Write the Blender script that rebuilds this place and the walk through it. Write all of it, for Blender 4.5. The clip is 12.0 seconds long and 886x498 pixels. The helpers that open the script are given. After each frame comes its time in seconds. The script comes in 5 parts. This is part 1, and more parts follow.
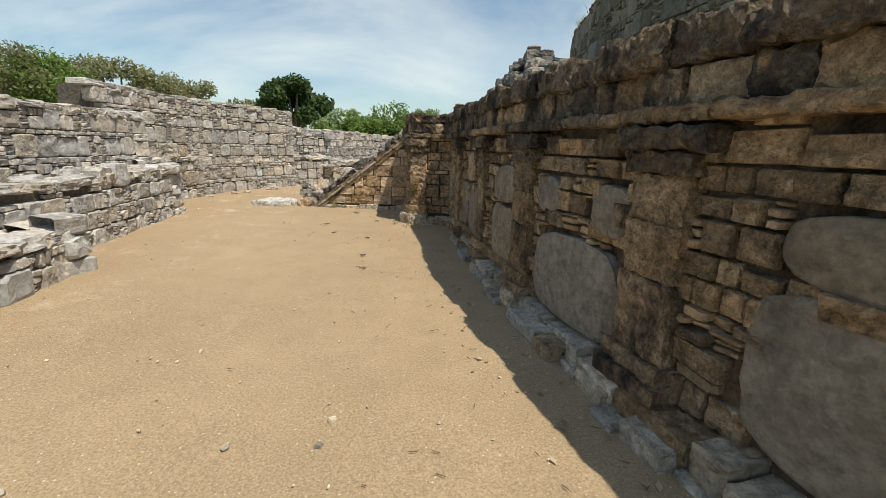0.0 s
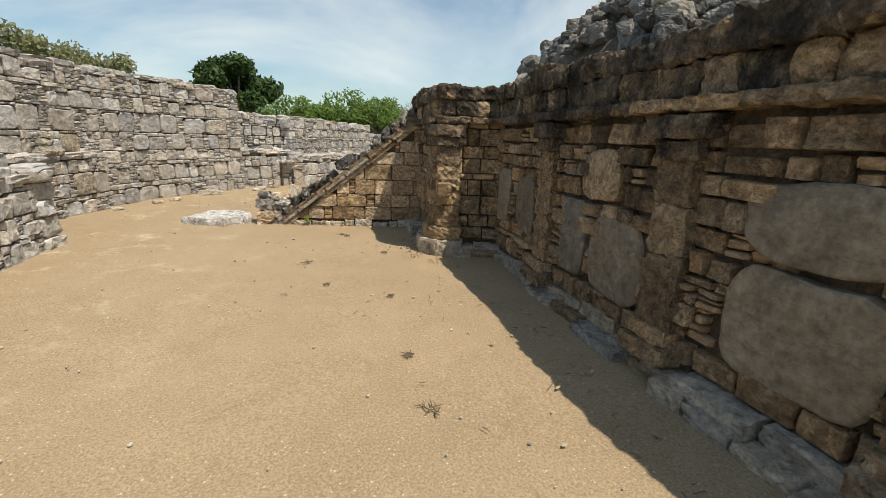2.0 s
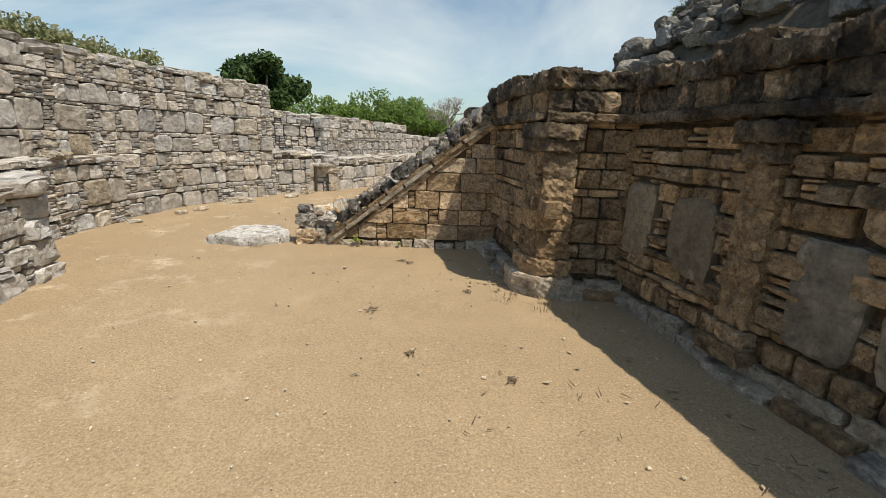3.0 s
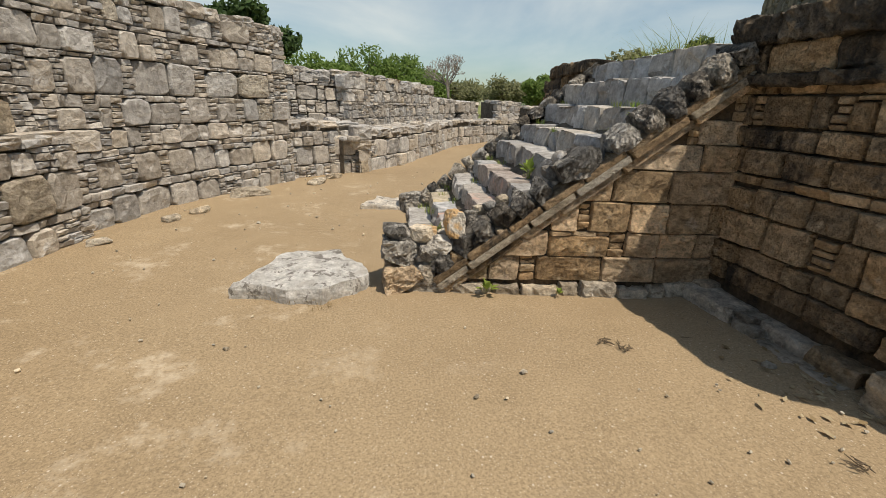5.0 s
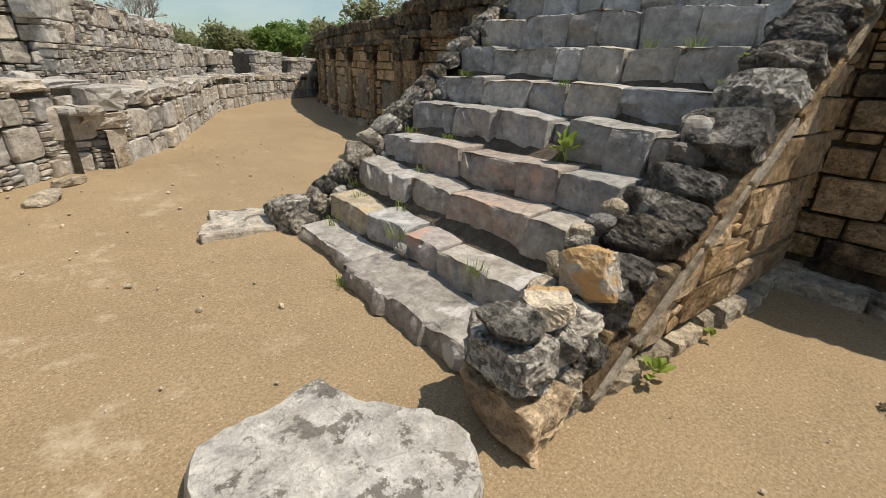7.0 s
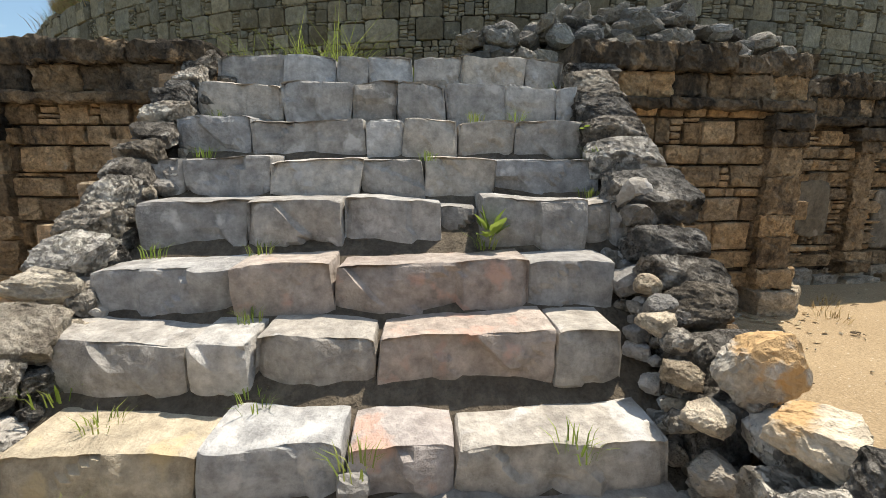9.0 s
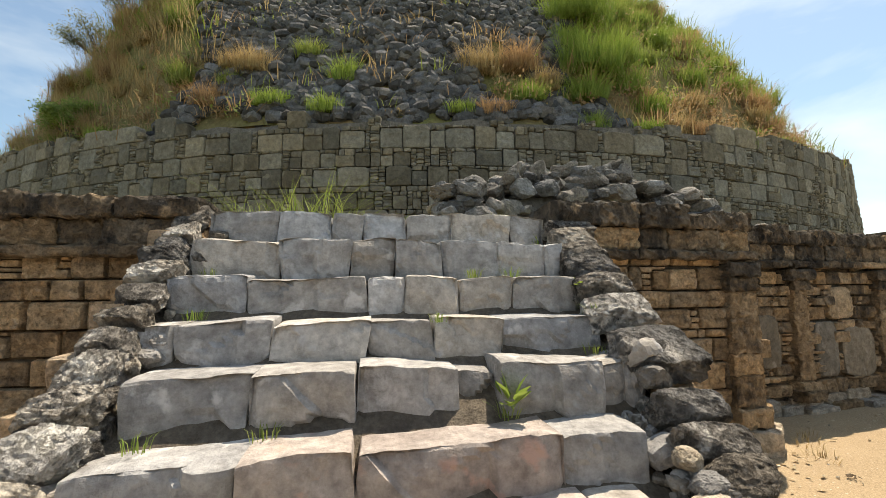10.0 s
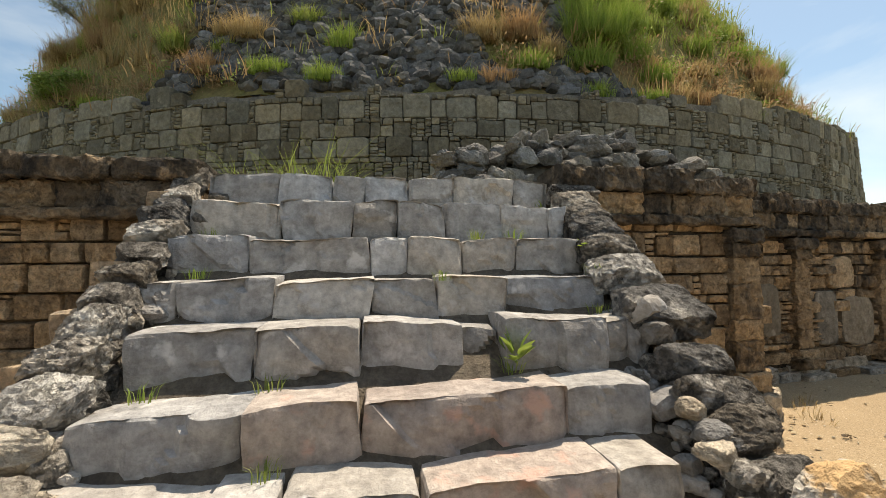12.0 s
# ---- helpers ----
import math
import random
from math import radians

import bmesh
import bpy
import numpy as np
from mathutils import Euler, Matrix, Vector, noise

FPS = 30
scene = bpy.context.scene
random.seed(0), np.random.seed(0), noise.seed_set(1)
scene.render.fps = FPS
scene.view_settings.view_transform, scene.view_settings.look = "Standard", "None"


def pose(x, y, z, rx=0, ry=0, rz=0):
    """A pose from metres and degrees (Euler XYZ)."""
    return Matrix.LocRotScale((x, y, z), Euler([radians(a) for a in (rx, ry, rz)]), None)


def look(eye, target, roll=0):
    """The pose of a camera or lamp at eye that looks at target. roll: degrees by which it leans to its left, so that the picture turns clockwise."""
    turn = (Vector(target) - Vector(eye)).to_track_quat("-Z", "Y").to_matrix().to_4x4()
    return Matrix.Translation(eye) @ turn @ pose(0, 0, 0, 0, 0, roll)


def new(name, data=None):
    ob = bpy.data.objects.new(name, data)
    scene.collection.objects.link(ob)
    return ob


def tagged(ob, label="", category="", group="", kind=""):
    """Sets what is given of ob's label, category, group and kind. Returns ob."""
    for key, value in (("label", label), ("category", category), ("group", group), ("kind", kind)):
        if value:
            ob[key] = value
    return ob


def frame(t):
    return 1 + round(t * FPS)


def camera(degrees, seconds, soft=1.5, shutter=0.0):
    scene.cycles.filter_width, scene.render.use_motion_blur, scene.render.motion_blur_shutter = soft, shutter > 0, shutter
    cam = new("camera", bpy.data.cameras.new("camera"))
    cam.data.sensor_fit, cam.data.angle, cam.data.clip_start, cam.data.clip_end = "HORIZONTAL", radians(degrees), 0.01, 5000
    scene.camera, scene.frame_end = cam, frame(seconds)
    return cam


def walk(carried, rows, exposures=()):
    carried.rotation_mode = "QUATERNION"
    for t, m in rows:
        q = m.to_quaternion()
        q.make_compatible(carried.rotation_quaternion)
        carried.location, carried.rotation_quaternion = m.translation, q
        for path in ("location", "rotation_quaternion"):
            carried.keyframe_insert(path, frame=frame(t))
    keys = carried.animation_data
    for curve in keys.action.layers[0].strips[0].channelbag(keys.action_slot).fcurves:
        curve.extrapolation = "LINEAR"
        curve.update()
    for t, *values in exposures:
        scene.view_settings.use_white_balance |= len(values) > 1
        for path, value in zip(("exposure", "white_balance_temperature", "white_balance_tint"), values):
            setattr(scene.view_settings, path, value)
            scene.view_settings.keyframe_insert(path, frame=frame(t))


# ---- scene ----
cam = camera(91.7, 12.0, 0.75)
PATH = [
    (0, (-0.04, 0.05, 1.446), (-0.04, 1.996, 0.985), 1.7),
    (0.5, (-0.346, 0.738, 1.434), (-0.244, 2.68, 0.967), 1.8),
    (1, (-0.61, 1.514, 1.435), (-0.425, 3.446, 0.953), 1.8),
    (1.5, (-0.922, 2.24, 1.425), (-0.694, 4.166, 0.933), 1.8),
    (2, (-1.192, 2.992, 1.41), (-0.973, 4.918, 0.917), 1.8),
    (2.5, (-1.505, 3.706, 1.418), (-1.325, 5.637, 0.927), 1.9),
    (3, (-1.841, 4.413, 1.413), (-1.709, 6.347, 0.919), 2.0),
    (3.5, (-2.213, 5.127, 1.392), (-2.105, 7.058, 0.883), 2.2),
    (3.7, (-2.352, 5.376, 1.427), (-2.245, 7.305, 0.908), 2.1),
    (5.3, (-3.543, 7.378, 1.42), (-3.267, 9.237, 0.734), 2.3),
    (5.5, (-3.707, 7.62, 1.394), (-3.371, 9.46, 0.684), 2.3),
    (6, (-4.035, 8.171, 1.348), (-3.489, 9.942, 0.595), 2.5),
    (6.5, (-4.245, 8.821, 1.339), (-3.392, 10.458, 0.569), 2.7),
    (6.7, (-4.318, 9.069, 1.317), (-3.332, 10.625, 0.538), 2.5),
    (8.3, (-4.391, 10.877, 1.03), (-2.513, 11.249, 0.45), 1.8),
    (8.5, (-4.296, 11.028, 1.025), (-2.381, 11.247, 0.491), 1.2),
    (9, (-4.073, 11.314, 1.107), (-2.104, 11.218, 0.768), 0.2),
    (9.5, (-3.993, 11.568, 1.227), (-2.013, 11.292, 1.164), -0.4),
    (10, (-4.009, 11.635, 1.312), (-2.05, 11.302, 1.532), -0.6),
    (10.5, (-4.033, 11.658, 1.336), (-2.108, 11.339, 1.776), -0.5),
    (11, (-4.045, 11.658, 1.349), (-2.131, 11.36, 1.847), -0.5),
    (11.5, (-4.038, 11.663, 1.346), (-2.099, 11.353, 1.724), -0.5),
    (12, (-3.972, 11.65, 1.21), (-2.004, 11.315, 1.329), -0.6),
]
EXPOSURES = [(0.0, -0.02, 7100, 9), (3.5, -0.10, 7150, 10), (5.5, -0.30, 7350, 11), (6.5, -0.30, 7350, 11), (8.5, 0.30, 7150, 10), (9.0, 0.38, 7250, 10), (9.5, 0.50, 7500, 11), (10.0, 0.54, 7800, 11), (10.5, 0.42, 7850, 10), (11.0, 0.26, 7850, 10), (11.5, 0.12, 7900, 11), (12.0, 0.34, 7900, 11)]
walk(cam, [(t, look(eye, target, roll)) for t, eye, target, roll in PATH], EXPOSURES)

# ---- light ----
SUN_DIR = Vector((0.71, -0.66, 2.0)).normalized()
world = bpy.data.worlds.new("sky")
scene.world = world
world.use_nodes = True
wn, wl_ = world.node_tree.nodes, world.node_tree.links
wn.clear()
sky = wn.new("ShaderNodeTexSky")
sky.sky_type = "NISHITA"
sky.sun_disc = False
sky.sun_elevation = math.asin(SUN_DIR.z)
sky.sun_rotation = math.atan2(SUN_DIR.x, SUN_DIR.y)
sky.air_density, sky.dust_density, sky.ozone_density = 1.0, 0.9, 1.0
tint = wn.new("ShaderNodeMix")
tint.data_type, tint.blend_type = "RGBA", "MULTIPLY"
tint.inputs["Factor"].default_value = 1.0
tint.inputs["B"].default_value = (0.93, 1.13, 1.2, 1)
bg = wn.new("ShaderNodeBackground")
bg.inputs["Strength"].default_value = 0.112
tc = wn.new("ShaderNodeTexCoord")
mp = wn.new("ShaderNodeMapping")
mp.inputs["Scale"].default_value = (1.0, 1.0, 2.6)
cloud = wn.new("ShaderNodeTexNoise")
cloud.inputs["Scale"].default_value = 1.7
cloud.inputs["Detail"].default_value = 7
cloud.inputs["Roughness"].default_value = 0.55
cloud.inputs["Distortion"].default_value = 0.5
ramp = wn.new("ShaderNodeValToRGB")
ramp.color_ramp.elements[0].position, ramp.color_ramp.elements[1].position = 0.45, 0.78
ramp.color_ramp.elements[0].color = (0.04, 0.04, 0.04, 1)
ramp.color_ramp.elements[1].color = (0.8, 0.8, 0.8, 1)
mixc = wn.new("ShaderNodeMix")
mixc.data_type = "RGBA"
mixc.inputs["B"].default_value = (8.0, 8.9, 9.3, 1)
wout = wn.new("ShaderNodeOutputWorld")
wl_.new(tc.outputs["Generated"], mp.inputs["Vector"])
wl_.new(mp.outputs["Vector"], cloud.inputs["Vector"])
wl_.new(cloud.outputs["Fac"], ramp.inputs["Fac"])
wl_.new(ramp.outputs["Color"], mixc.inputs["Factor"])
wl_.new(sky.outputs["Color"], tint.inputs["A"])
wl_.new(tint.outputs["Result"], mixc.inputs["A"])
wl_.new(mixc.outputs["Result"], bg.inputs["Color"])
wl_.new(bg.outputs["Background"], wout.inputs["Surface"])
sun = new("sun", bpy.data.lights.new("sun", "SUN"))
sun.data.energy, sun.data.angle, sun.data.color = 5.0, radians(0.6), (1.0, 0.945, 0.865)
sun.matrix_world = look(SUN_DIR * 50, (0, 0, 0))
scene.view_settings.exposure = 0.0


# ---- materials ----
def material(name, rough=0.9):
    m = bpy.data.materials.new(name)
    m.use_nodes = True
    n, l = m.node_tree.nodes, m.node_tree.links
    b = n["Principled BSDF"]
    b.inputs["Roughness"].default_value = rough
    b.inputs["Specular IOR Level"].default_value = 0.25
    return m, n, l, b


def noise_node(n, l, vec, scale, detail=5, rough=0.6):
    t = n.new("ShaderNodeTexNoise")
    t.inputs["Scale"].default_value, t.inputs["Detail"].default_value, t.inputs["Roughness"].default_value = scale, detail, rough
    l.new(vec, t.inputs["Vector"])
    return t.outputs["Fac"]


def ramp_node(n, l, fac, lo, hi, a=(0, 0, 0, 1), b=(1, 1, 1, 1)):
    r = n.new("ShaderNodeValToRGB")
    r.color_ramp.elements[0].position, r.color_ramp.elements[1].position = lo, hi
    r.color_ramp.elements[0].color, r.color_ramp.elements[1].color = a, b
    l.new(fac, r.inputs["Fac"])
    return r.outputs["Color"]


def mix_node(n, l, fac, a, b, kind="MIX"):
    x = n.new("ShaderNodeMix")
    x.data_type, x.blend_type = "RGBA", kind
    for key, v in (("Factor", fac), ("A", a), ("B", b)):
        if isinstance(v, (float, int)):
            x.inputs[key].default_value = v
        elif isinstance(v, tuple):
            x.inputs[key].default_value = (*v, 1)
        else:
            l.new(v, x.inputs[key])
    return x.outputs["Result"]


def spot_vector(n, l, spread=37.0, piece="object"):
    """World place shifted by a random step for each piece."""
    g = n.new("ShaderNodeNewGeometry")
    if piece == "object":
        o = n.new("ShaderNodeObjectInfo")
        rnd = o.outputs["Random"]
    else:
        rnd = g.outputs["Random Per Island"]
    mul = n.new("ShaderNodeMath")
    mul.operation = "MULTIPLY"
    mul.inputs[1].default_value = spread
    l.new(rnd, mul.inputs[0])
    add = n.new("ShaderNodeVectorMath")
    l.new(g.outputs["Position"], add.inputs[0])
    l.new(mul.outputs[0], add.inputs[1])
    return add.outputs[0], rnd


def bump_chain(n, l, b, parts):
    last = None
    for fac, strength, dist in parts:
        bp = n.new("ShaderNodeBump")
        bp.inputs["Strength"].default_value, bp.inputs["Distance"].default_value = strength, dist
        l.new(fac, bp.inputs["Height"])
        if last is not None:
            l.new(last, bp.inputs["Normal"])
        last = bp.outputs["Normal"]
    l.new(last, b.inputs["Normal"])


def stone_material(name, dark, mid, light, stain=(0.03, 0.027, 0.023), stain_lo=0.6, stain_hi=0.75, bump=0.5, pits=0.0,
                   piece="object", patch=None, patch_lo=0.58, grain=48.0, vary=0.75, stain_scale=2.2, speckle=0.85, strata=0.0):
    m, n, l, b = material(name, 0.92)
    vec, rnd = spot_vector(n, l, piece=piece)
    big = noise_node(n, l, vec, 3.1, 6, 0.62)
    med = noise_node(n, l, vec, 14.0, 6, 0.65)
    fine = noise_node(n, l, vec, grain, 4, 0.7)
    tone = ramp_node(n, l, big, 0.3, 0.7, (*dark, 1), (*light, 1))
    col = mix_node(n, l, 0.45, tone, mid)
    speck = ramp_node(n, l, fine, 0.32, 0.72, (0.5, 0.5, 0.5, 1), (1.4, 1.4, 1.4, 1))
    col = mix_node(n, l, speckle * 0.6, col, speck, "MULTIPLY")
    blot = ramp_node(n, l, med, 0.3, 0.72, (0.55, 0.55, 0.55, 1), (1.3, 1.3, 1.3, 1))
    col = mix_node(n, l, 0.85, col, blot, "MULTIPLY")
    each = ramp_node(n, l, rnd, 0.0, 1.0, (vary, vary, vary, 1), (2 - vary, 2 - vary, 2 - vary * 1.01, 1))
    col = mix_node(n, l, 1.0, col, each, "MULTIPLY")
    # some pieces are warmer, some cooler
    other = n.new("ShaderNodeMath")
    other.operation = "FRACT"
    spin = n.new("ShaderNodeMath")
    spin.operation = "MULTIPLY"
    spin.inputs[1].default_value = 17.3
    l.new(rnd, spin.inputs[0])
    l.new(spin.outputs[0], other.inputs[0])
    hue = ramp_node(n, l, other.outputs[0], 0.0, 1.0, (1.08, 1.0, 0.88, 1), (0.95, 1.0, 1.06, 1))
    col = mix_node(n, l, 0.8, col, hue, "MULTIPLY")
    if patch:
        pm = ramp_node(n, l, noise_node(n, l, vec, 5.3, 5, 0.55), patch_lo, patch_lo + 0.07)
        col = mix_node(n, l, pm, col, patch)
    flat_pos = n.new("ShaderNodeNewGeometry").outputs["Position"]
    drip = n.new("ShaderNodeMapping")
    drip.inputs["Scale"].default_value = (1.0, 1.0, 0.6)
    l.new(flat_pos, drip.inputs["Vector"])
    sm = ramp_node(n, l, noise_node(n, l, drip.outputs["Vector"], stain_scale, 8, 0.72), stain_lo, stain_hi)
    col = mix_node(n, l, sm, col, stain)
    if strata:
        bed = n.new("ShaderNodeMapping")
        bed.inputs["Scale"].default_value = (1.0, 1.0, 1.9)
        l.new(vec, bed.inputs["Vector"])
        layers = noise_node(n, l, bed.outputs["Vector"], 9.0, 9, 0.72)
        # shade in the eroded bedding creases, painted into the colour along the bump
        crease_shade = ramp_node(n, l, layers, 0.36, 0.5, (0.36, 0.32, 0.29, 1), (1.1, 1.1, 1.1, 1))
        col = mix_node(n, l, strata, col, crease_shade, "MULTIPLY")
    l.new(col, b.inputs["Base Color"])
    parts = [(med, min(1.0, bump * 1.3), 0.04), (fine, min(1.0, bump * 1.2), 0.012)]
    if strata:
        parts.append((ramp_node(n, l, layers, 0.34, 0.56), min(1.0, strata), 0.04))
    if pits:
        holes = noise_node(n, l, vec, 26.0, 7, 0.72)
        parts.append((ramp_node(n, l, holes, 0.36, 0.5), pits, 0.03))
    bump_chain(n, l, b, parts)
    return m


GREY = stone_material("grey_limestone", (0.34, 0.318, 0.298), (0.49, 0.466, 0.44), (0.63, 0.605, 0.575), (0.17, 0.155, 0.145), 0.6, 0.8, 0.5, 0.2, "object", (0.60, 0.578, 0.55), 0.6, 48.0, 0.76, 2.2, 0.5, 0.25)
GREY_CHIP = stone_material("grey_limestone_chips", (0.33, 0.308, 0.288), (0.48, 0.455, 0.43), (0.62, 0.595, 0.565), (0.18, 0.155, 0.14), 0.6, 0.8, 0.5, 0.0, "island", None, 0.6, 48.0, 0.74, 2.2, 0.5)
ORANGE_ROCK = stone_material("ochre_limestone", (0.46, 0.40, 0.33), (0.58, 0.52, 0.44), (0.70, 0.65, 0.57), (0.28, 0.23, 0.18), 0.66, 0.85, 0.6, 0.2, "object", (0.56, 0.37, 0.19), 0.5)
JOINT_TAN = stone_material("tan_joint_earth", (0.10, 0.072, 0.047), (0.155, 0.113, 0.074), (0.22, 0.165, 0.11), (0.03, 0.026, 0.022), 0.5, 0.64, 1.0, 0.5)
JOINT = stone_material("earth_mortar", (0.11, 0.095, 0.08), (0.17, 0.15, 0.125), (0.24, 0.21, 0.175), (0.06, 0.05, 0.045), 0.55, 0.75, 0.8, 0.0)
KANJUR = stone_material("kanjur_stone", (0.33, 0.222, 0.128), (0.51, 0.365, 0.222), (0.68, 0.52, 0.345), (0.085, 0.068, 0.052), 0.57, 0.71, 0.9, 0.8, "object", (0.58, 0.46, 0.32), 0.62, 48.0, 0.7, 2.2, 0.85, 0.55)
PIER = stone_material("pitted_grey_pier_stone", (0.29, 0.265, 0.235), (0.42, 0.39, 0.35), (0.58, 0.55, 0.505), (0.07, 0.061, 0.053), 0.57, 0.65, 1.0, 1.0, "object", (0.62, 0.59, 0.53), 0.56, 30.0, 0.8, 7.0)
# less stained kanjur, with the ramp side's sunlight put into its paler colour
KANJUR_SUNLIT = stone_material("sunny_kanjur_stone", (0.53, 0.372, 0.238), (0.69, 0.515, 0.345), (0.79, 0.635, 0.465), (0.22, 0.165, 0.12), 0.6, 0.78, 0.6, 0.7, "object", (0.58, 0.46, 0.34), 0.6, 48.0, 0.75, 2.2, 0.7, 0.6)
CROWN = stone_material("black_lichened_kanjur", (0.115, 0.094, 0.073), (0.195, 0.158, 0.117), (0.37, 0.285, 0.198), (0.045, 0.039, 0.033), 0.47, 0.6, 1.0, 0.8, "object", (0.48, 0.345, 0.215), 0.6, 40.0, 0.7, 3.5, 0.85, 0.5)
KANJUR_CHIP = stone_material("kanjur_chips", (0.35, 0.236, 0.138), (0.52, 0.375, 0.23), (0.68, 0.52, 0.35), (0.08, 0.057, 0.043), 0.6, 0.72, 0.7, 0.3, "island", None, 0.6, 48.0, 0.7, 2.2, 0.85, 0.4)
KANJUR_DARK = stone_material("lichened_kanjur", (0.25, 0.172, 0.102), (0.40, 0.288, 0.178), (0.57, 0.435, 0.295), (0.06, 0.05, 0.041), 0.51, 0.64, 0.9, 0.8, "object", None, 0.6, 48.0, 0.7, 2.2, 0.85, 0.55)
COPING = stone_material("black_lichened_rubble", (0.11, 0.10, 0.089), (0.20, 0.184, 0.165), (0.38, 0.355, 0.32), (0.04, 0.036, 0.032), 0.52, 0.62, 1.0, 1.0, "object", (0.50, 0.47, 0.425), 0.56, 40.0, 0.75, 6.0, 0.85, 0.4)
PANEL = stone_material("grey_plastered_slab", (0.175, 0.153, 0.118), (0.25, 0.222, 0.178), (0.345, 0.31, 0.255), (0.09, 0.078, 0.06), 0.52, 0.72, 0.45, 0.0, "object", (0.32, 0.29, 0.245), 0.6, 34.0, 0.72, 1.8, 0.5, 0.35)
FOOT = stone_material("whitish_footing_stone", (0.46, 0.40, 0.32), (0.60, 0.53, 0.435), (0.72, 0.65, 0.55), (0.17, 0.14, 0.11), 0.56, 0.7, 0.8, 0.4, "object", None, 0.6, 48.0, 0.75, 2.6, 0.7, 0.6)
STEP = stone_material("grey_step_stone", (0.30, 0.291, 0.283), (0.42, 0.409, 0.399), (0.57, 0.558, 0.545), (0.17, 0.155, 0.14), 0.58, 0.78, 0.4, 0.0, "object", (0.56, 0.548, 0.535), 0.6, 45.0, 0.76, 3.0, 0.4, 0.25)
STEP_PINK = stone_material("pinkish_step_stone", (0.32, 0.268, 0.245), (0.42, 0.368, 0.34), (0.53, 0.483, 0.452), (0.2, 0.165, 0.147), 0.62, 0.8, 0.4, 0.0, "object", (0.52, 0.36, 0.30), 0.57, 45.0, 0.85, 3.0, 0.4, 0.25)
STEP_YELLOW = stone_material("yellowish_step_stone", (0.36, 0.318, 0.25), (0.46, 0.415, 0.34), (0.55, 0.515, 0.445), (0.22, 0.197, 0.165), 0.62, 0.85, 0.4, 0.0, "object", (0.52, 0.43, 0.28), 0.58, 70.0, 0.9, 3.0, 0.4, 0.25)
SLAB = stone_material("white_lichened_slab", (0.56, 0.53, 0.49), (0.68, 0.65, 0.61), (0.79, 0.765, 0.725), (0.25, 0.232, 0.21), 0.54, 0.575, 0.7, 0.4, "object", (0.50, 0.475, 0.44), 0.57, 60.0, 0.95, 6.5, 0.4, 0.35)
DRUM = stone_material("drum_stone", (0.145, 0.128, 0.098), (0.21, 0.19, 0.15), (0.31, 0.288, 0.235), (0.10, 0.088, 0.07), 0.6, 0.8, 0.5, 0.0, "object", (0.24, 0.222, 0.18), 0.63, 50.0, 0.6, 2.2, 0.5)
DRUM_CHIP = stone_material("drum_chips", (0.145, 0.128, 0.098), (0.21, 0.19, 0.15), (0.31, 0.288, 0.235), (0.09, 0.08, 0.065), 0.6, 0.8, 0.5, 0.0, "island", None, 0.6, 50.0, 0.66, 2.2, 0.5)
RUBBLE = stone_material("dark_river_rubble", (0.07, 0.069, 0.071), (0.118, 0.116, 0.119), (0.21, 0.208, 0.212), (0.045, 0.044, 0.044), 0.6, 0.8, 0.6, 0.0, "island", None, 0.6, 40.0, 0.5)
RUBBLE_LIGHT = stone_material("pale_field_rubble", (0.165, 0.156, 0.146), (0.25, 0.238, 0.224), (0.37, 0.354, 0.333), (0.12, 0.112, 0.10), 0.6, 0.8, 0.7, 0.3, "object", None, 0.6, 40.0, 0.5)
TWIG, tn, tl, tb = material("dry_twig", 0.9)
tb.inputs["Base Color"].default_value = (0.14, 0.105, 0.07, 1)
BARK, bn_, bl_, bb_ = material("bark", 0.95)
bv, _ = spot_vector(bn_, bl_)
bl_.new(ramp_node(bn_, bl_, noise_node(bn_, bl_, bv, 9), 0.3, 0.7, (0.10, 0.085, 0.07, 1), (0.24, 0.215, 0.19, 1)), bb_.inputs["Base Color"])


def leaf_material(name, a, b_, through_=0.35):
    m, n, l, b = material(name, 0.65)
    g = n.new("ShaderNodeNewGeometry")
    l.new(ramp_node(n, l, g.outputs["Random Per Island"], 0.0, 1.0, (*a, 1), (*b_, 1)), b.inputs["Base Color"])
    tr = n.new("ShaderNodeBsdfTranslucent")
    l.new(ramp_node(n, l, g.outputs["Random Per Island"], 0.0, 1.0, (*a, 1), (*b_, 1)), tr.inputs["Color"])
    mx = n.new("ShaderNodeMixShader")
    mx.inputs[0].default_value = through_
    l.new(b.outputs[0], mx.inputs[1])
    l.new(tr.outputs[0], mx.inputs[2])
    l.new(mx.outputs[0], n["Material Output"].inputs["Surface"])
    return m


LEAF_DARK = leaf_material("dark_green_leaves", (0.02, 0.045, 0.012), (0.055, 0.10, 0.025), 0.2)
LEAF = leaf_material("green_leaves", (0.09, 0.16, 0.03), (0.20, 0.29, 0.075), 0.45)
LEAF_OLIVE = leaf_material("olive_leaves", (0.17, 0.19, 0.09), (0.30, 0.30, 0.16), 0.45)
LEAF_FRESH = leaf_material("fresh_weed_leaves", (0.15, 0.24, 0.035), (0.32, 0.40, 0.10))
GRASS_DRY = leaf_material("dry_grass", (0.30, 0.21, 0.10), (0.50, 0.39, 0.20))
GRASS_GREEN = leaf_material("green_grass", (0.16, 0.23, 0.04), (0.33, 0.37, 0.11))
GRASS_RUST = leaf_material("rusty_dry_grass", (0.29, 0.18, 0.09), (0.46, 0.31, 0.17))
LITTER = leaf_material("fallen_leaves", (0.22, 0.15, 0.07), (0.50, 0.42, 0.28), 0.15)
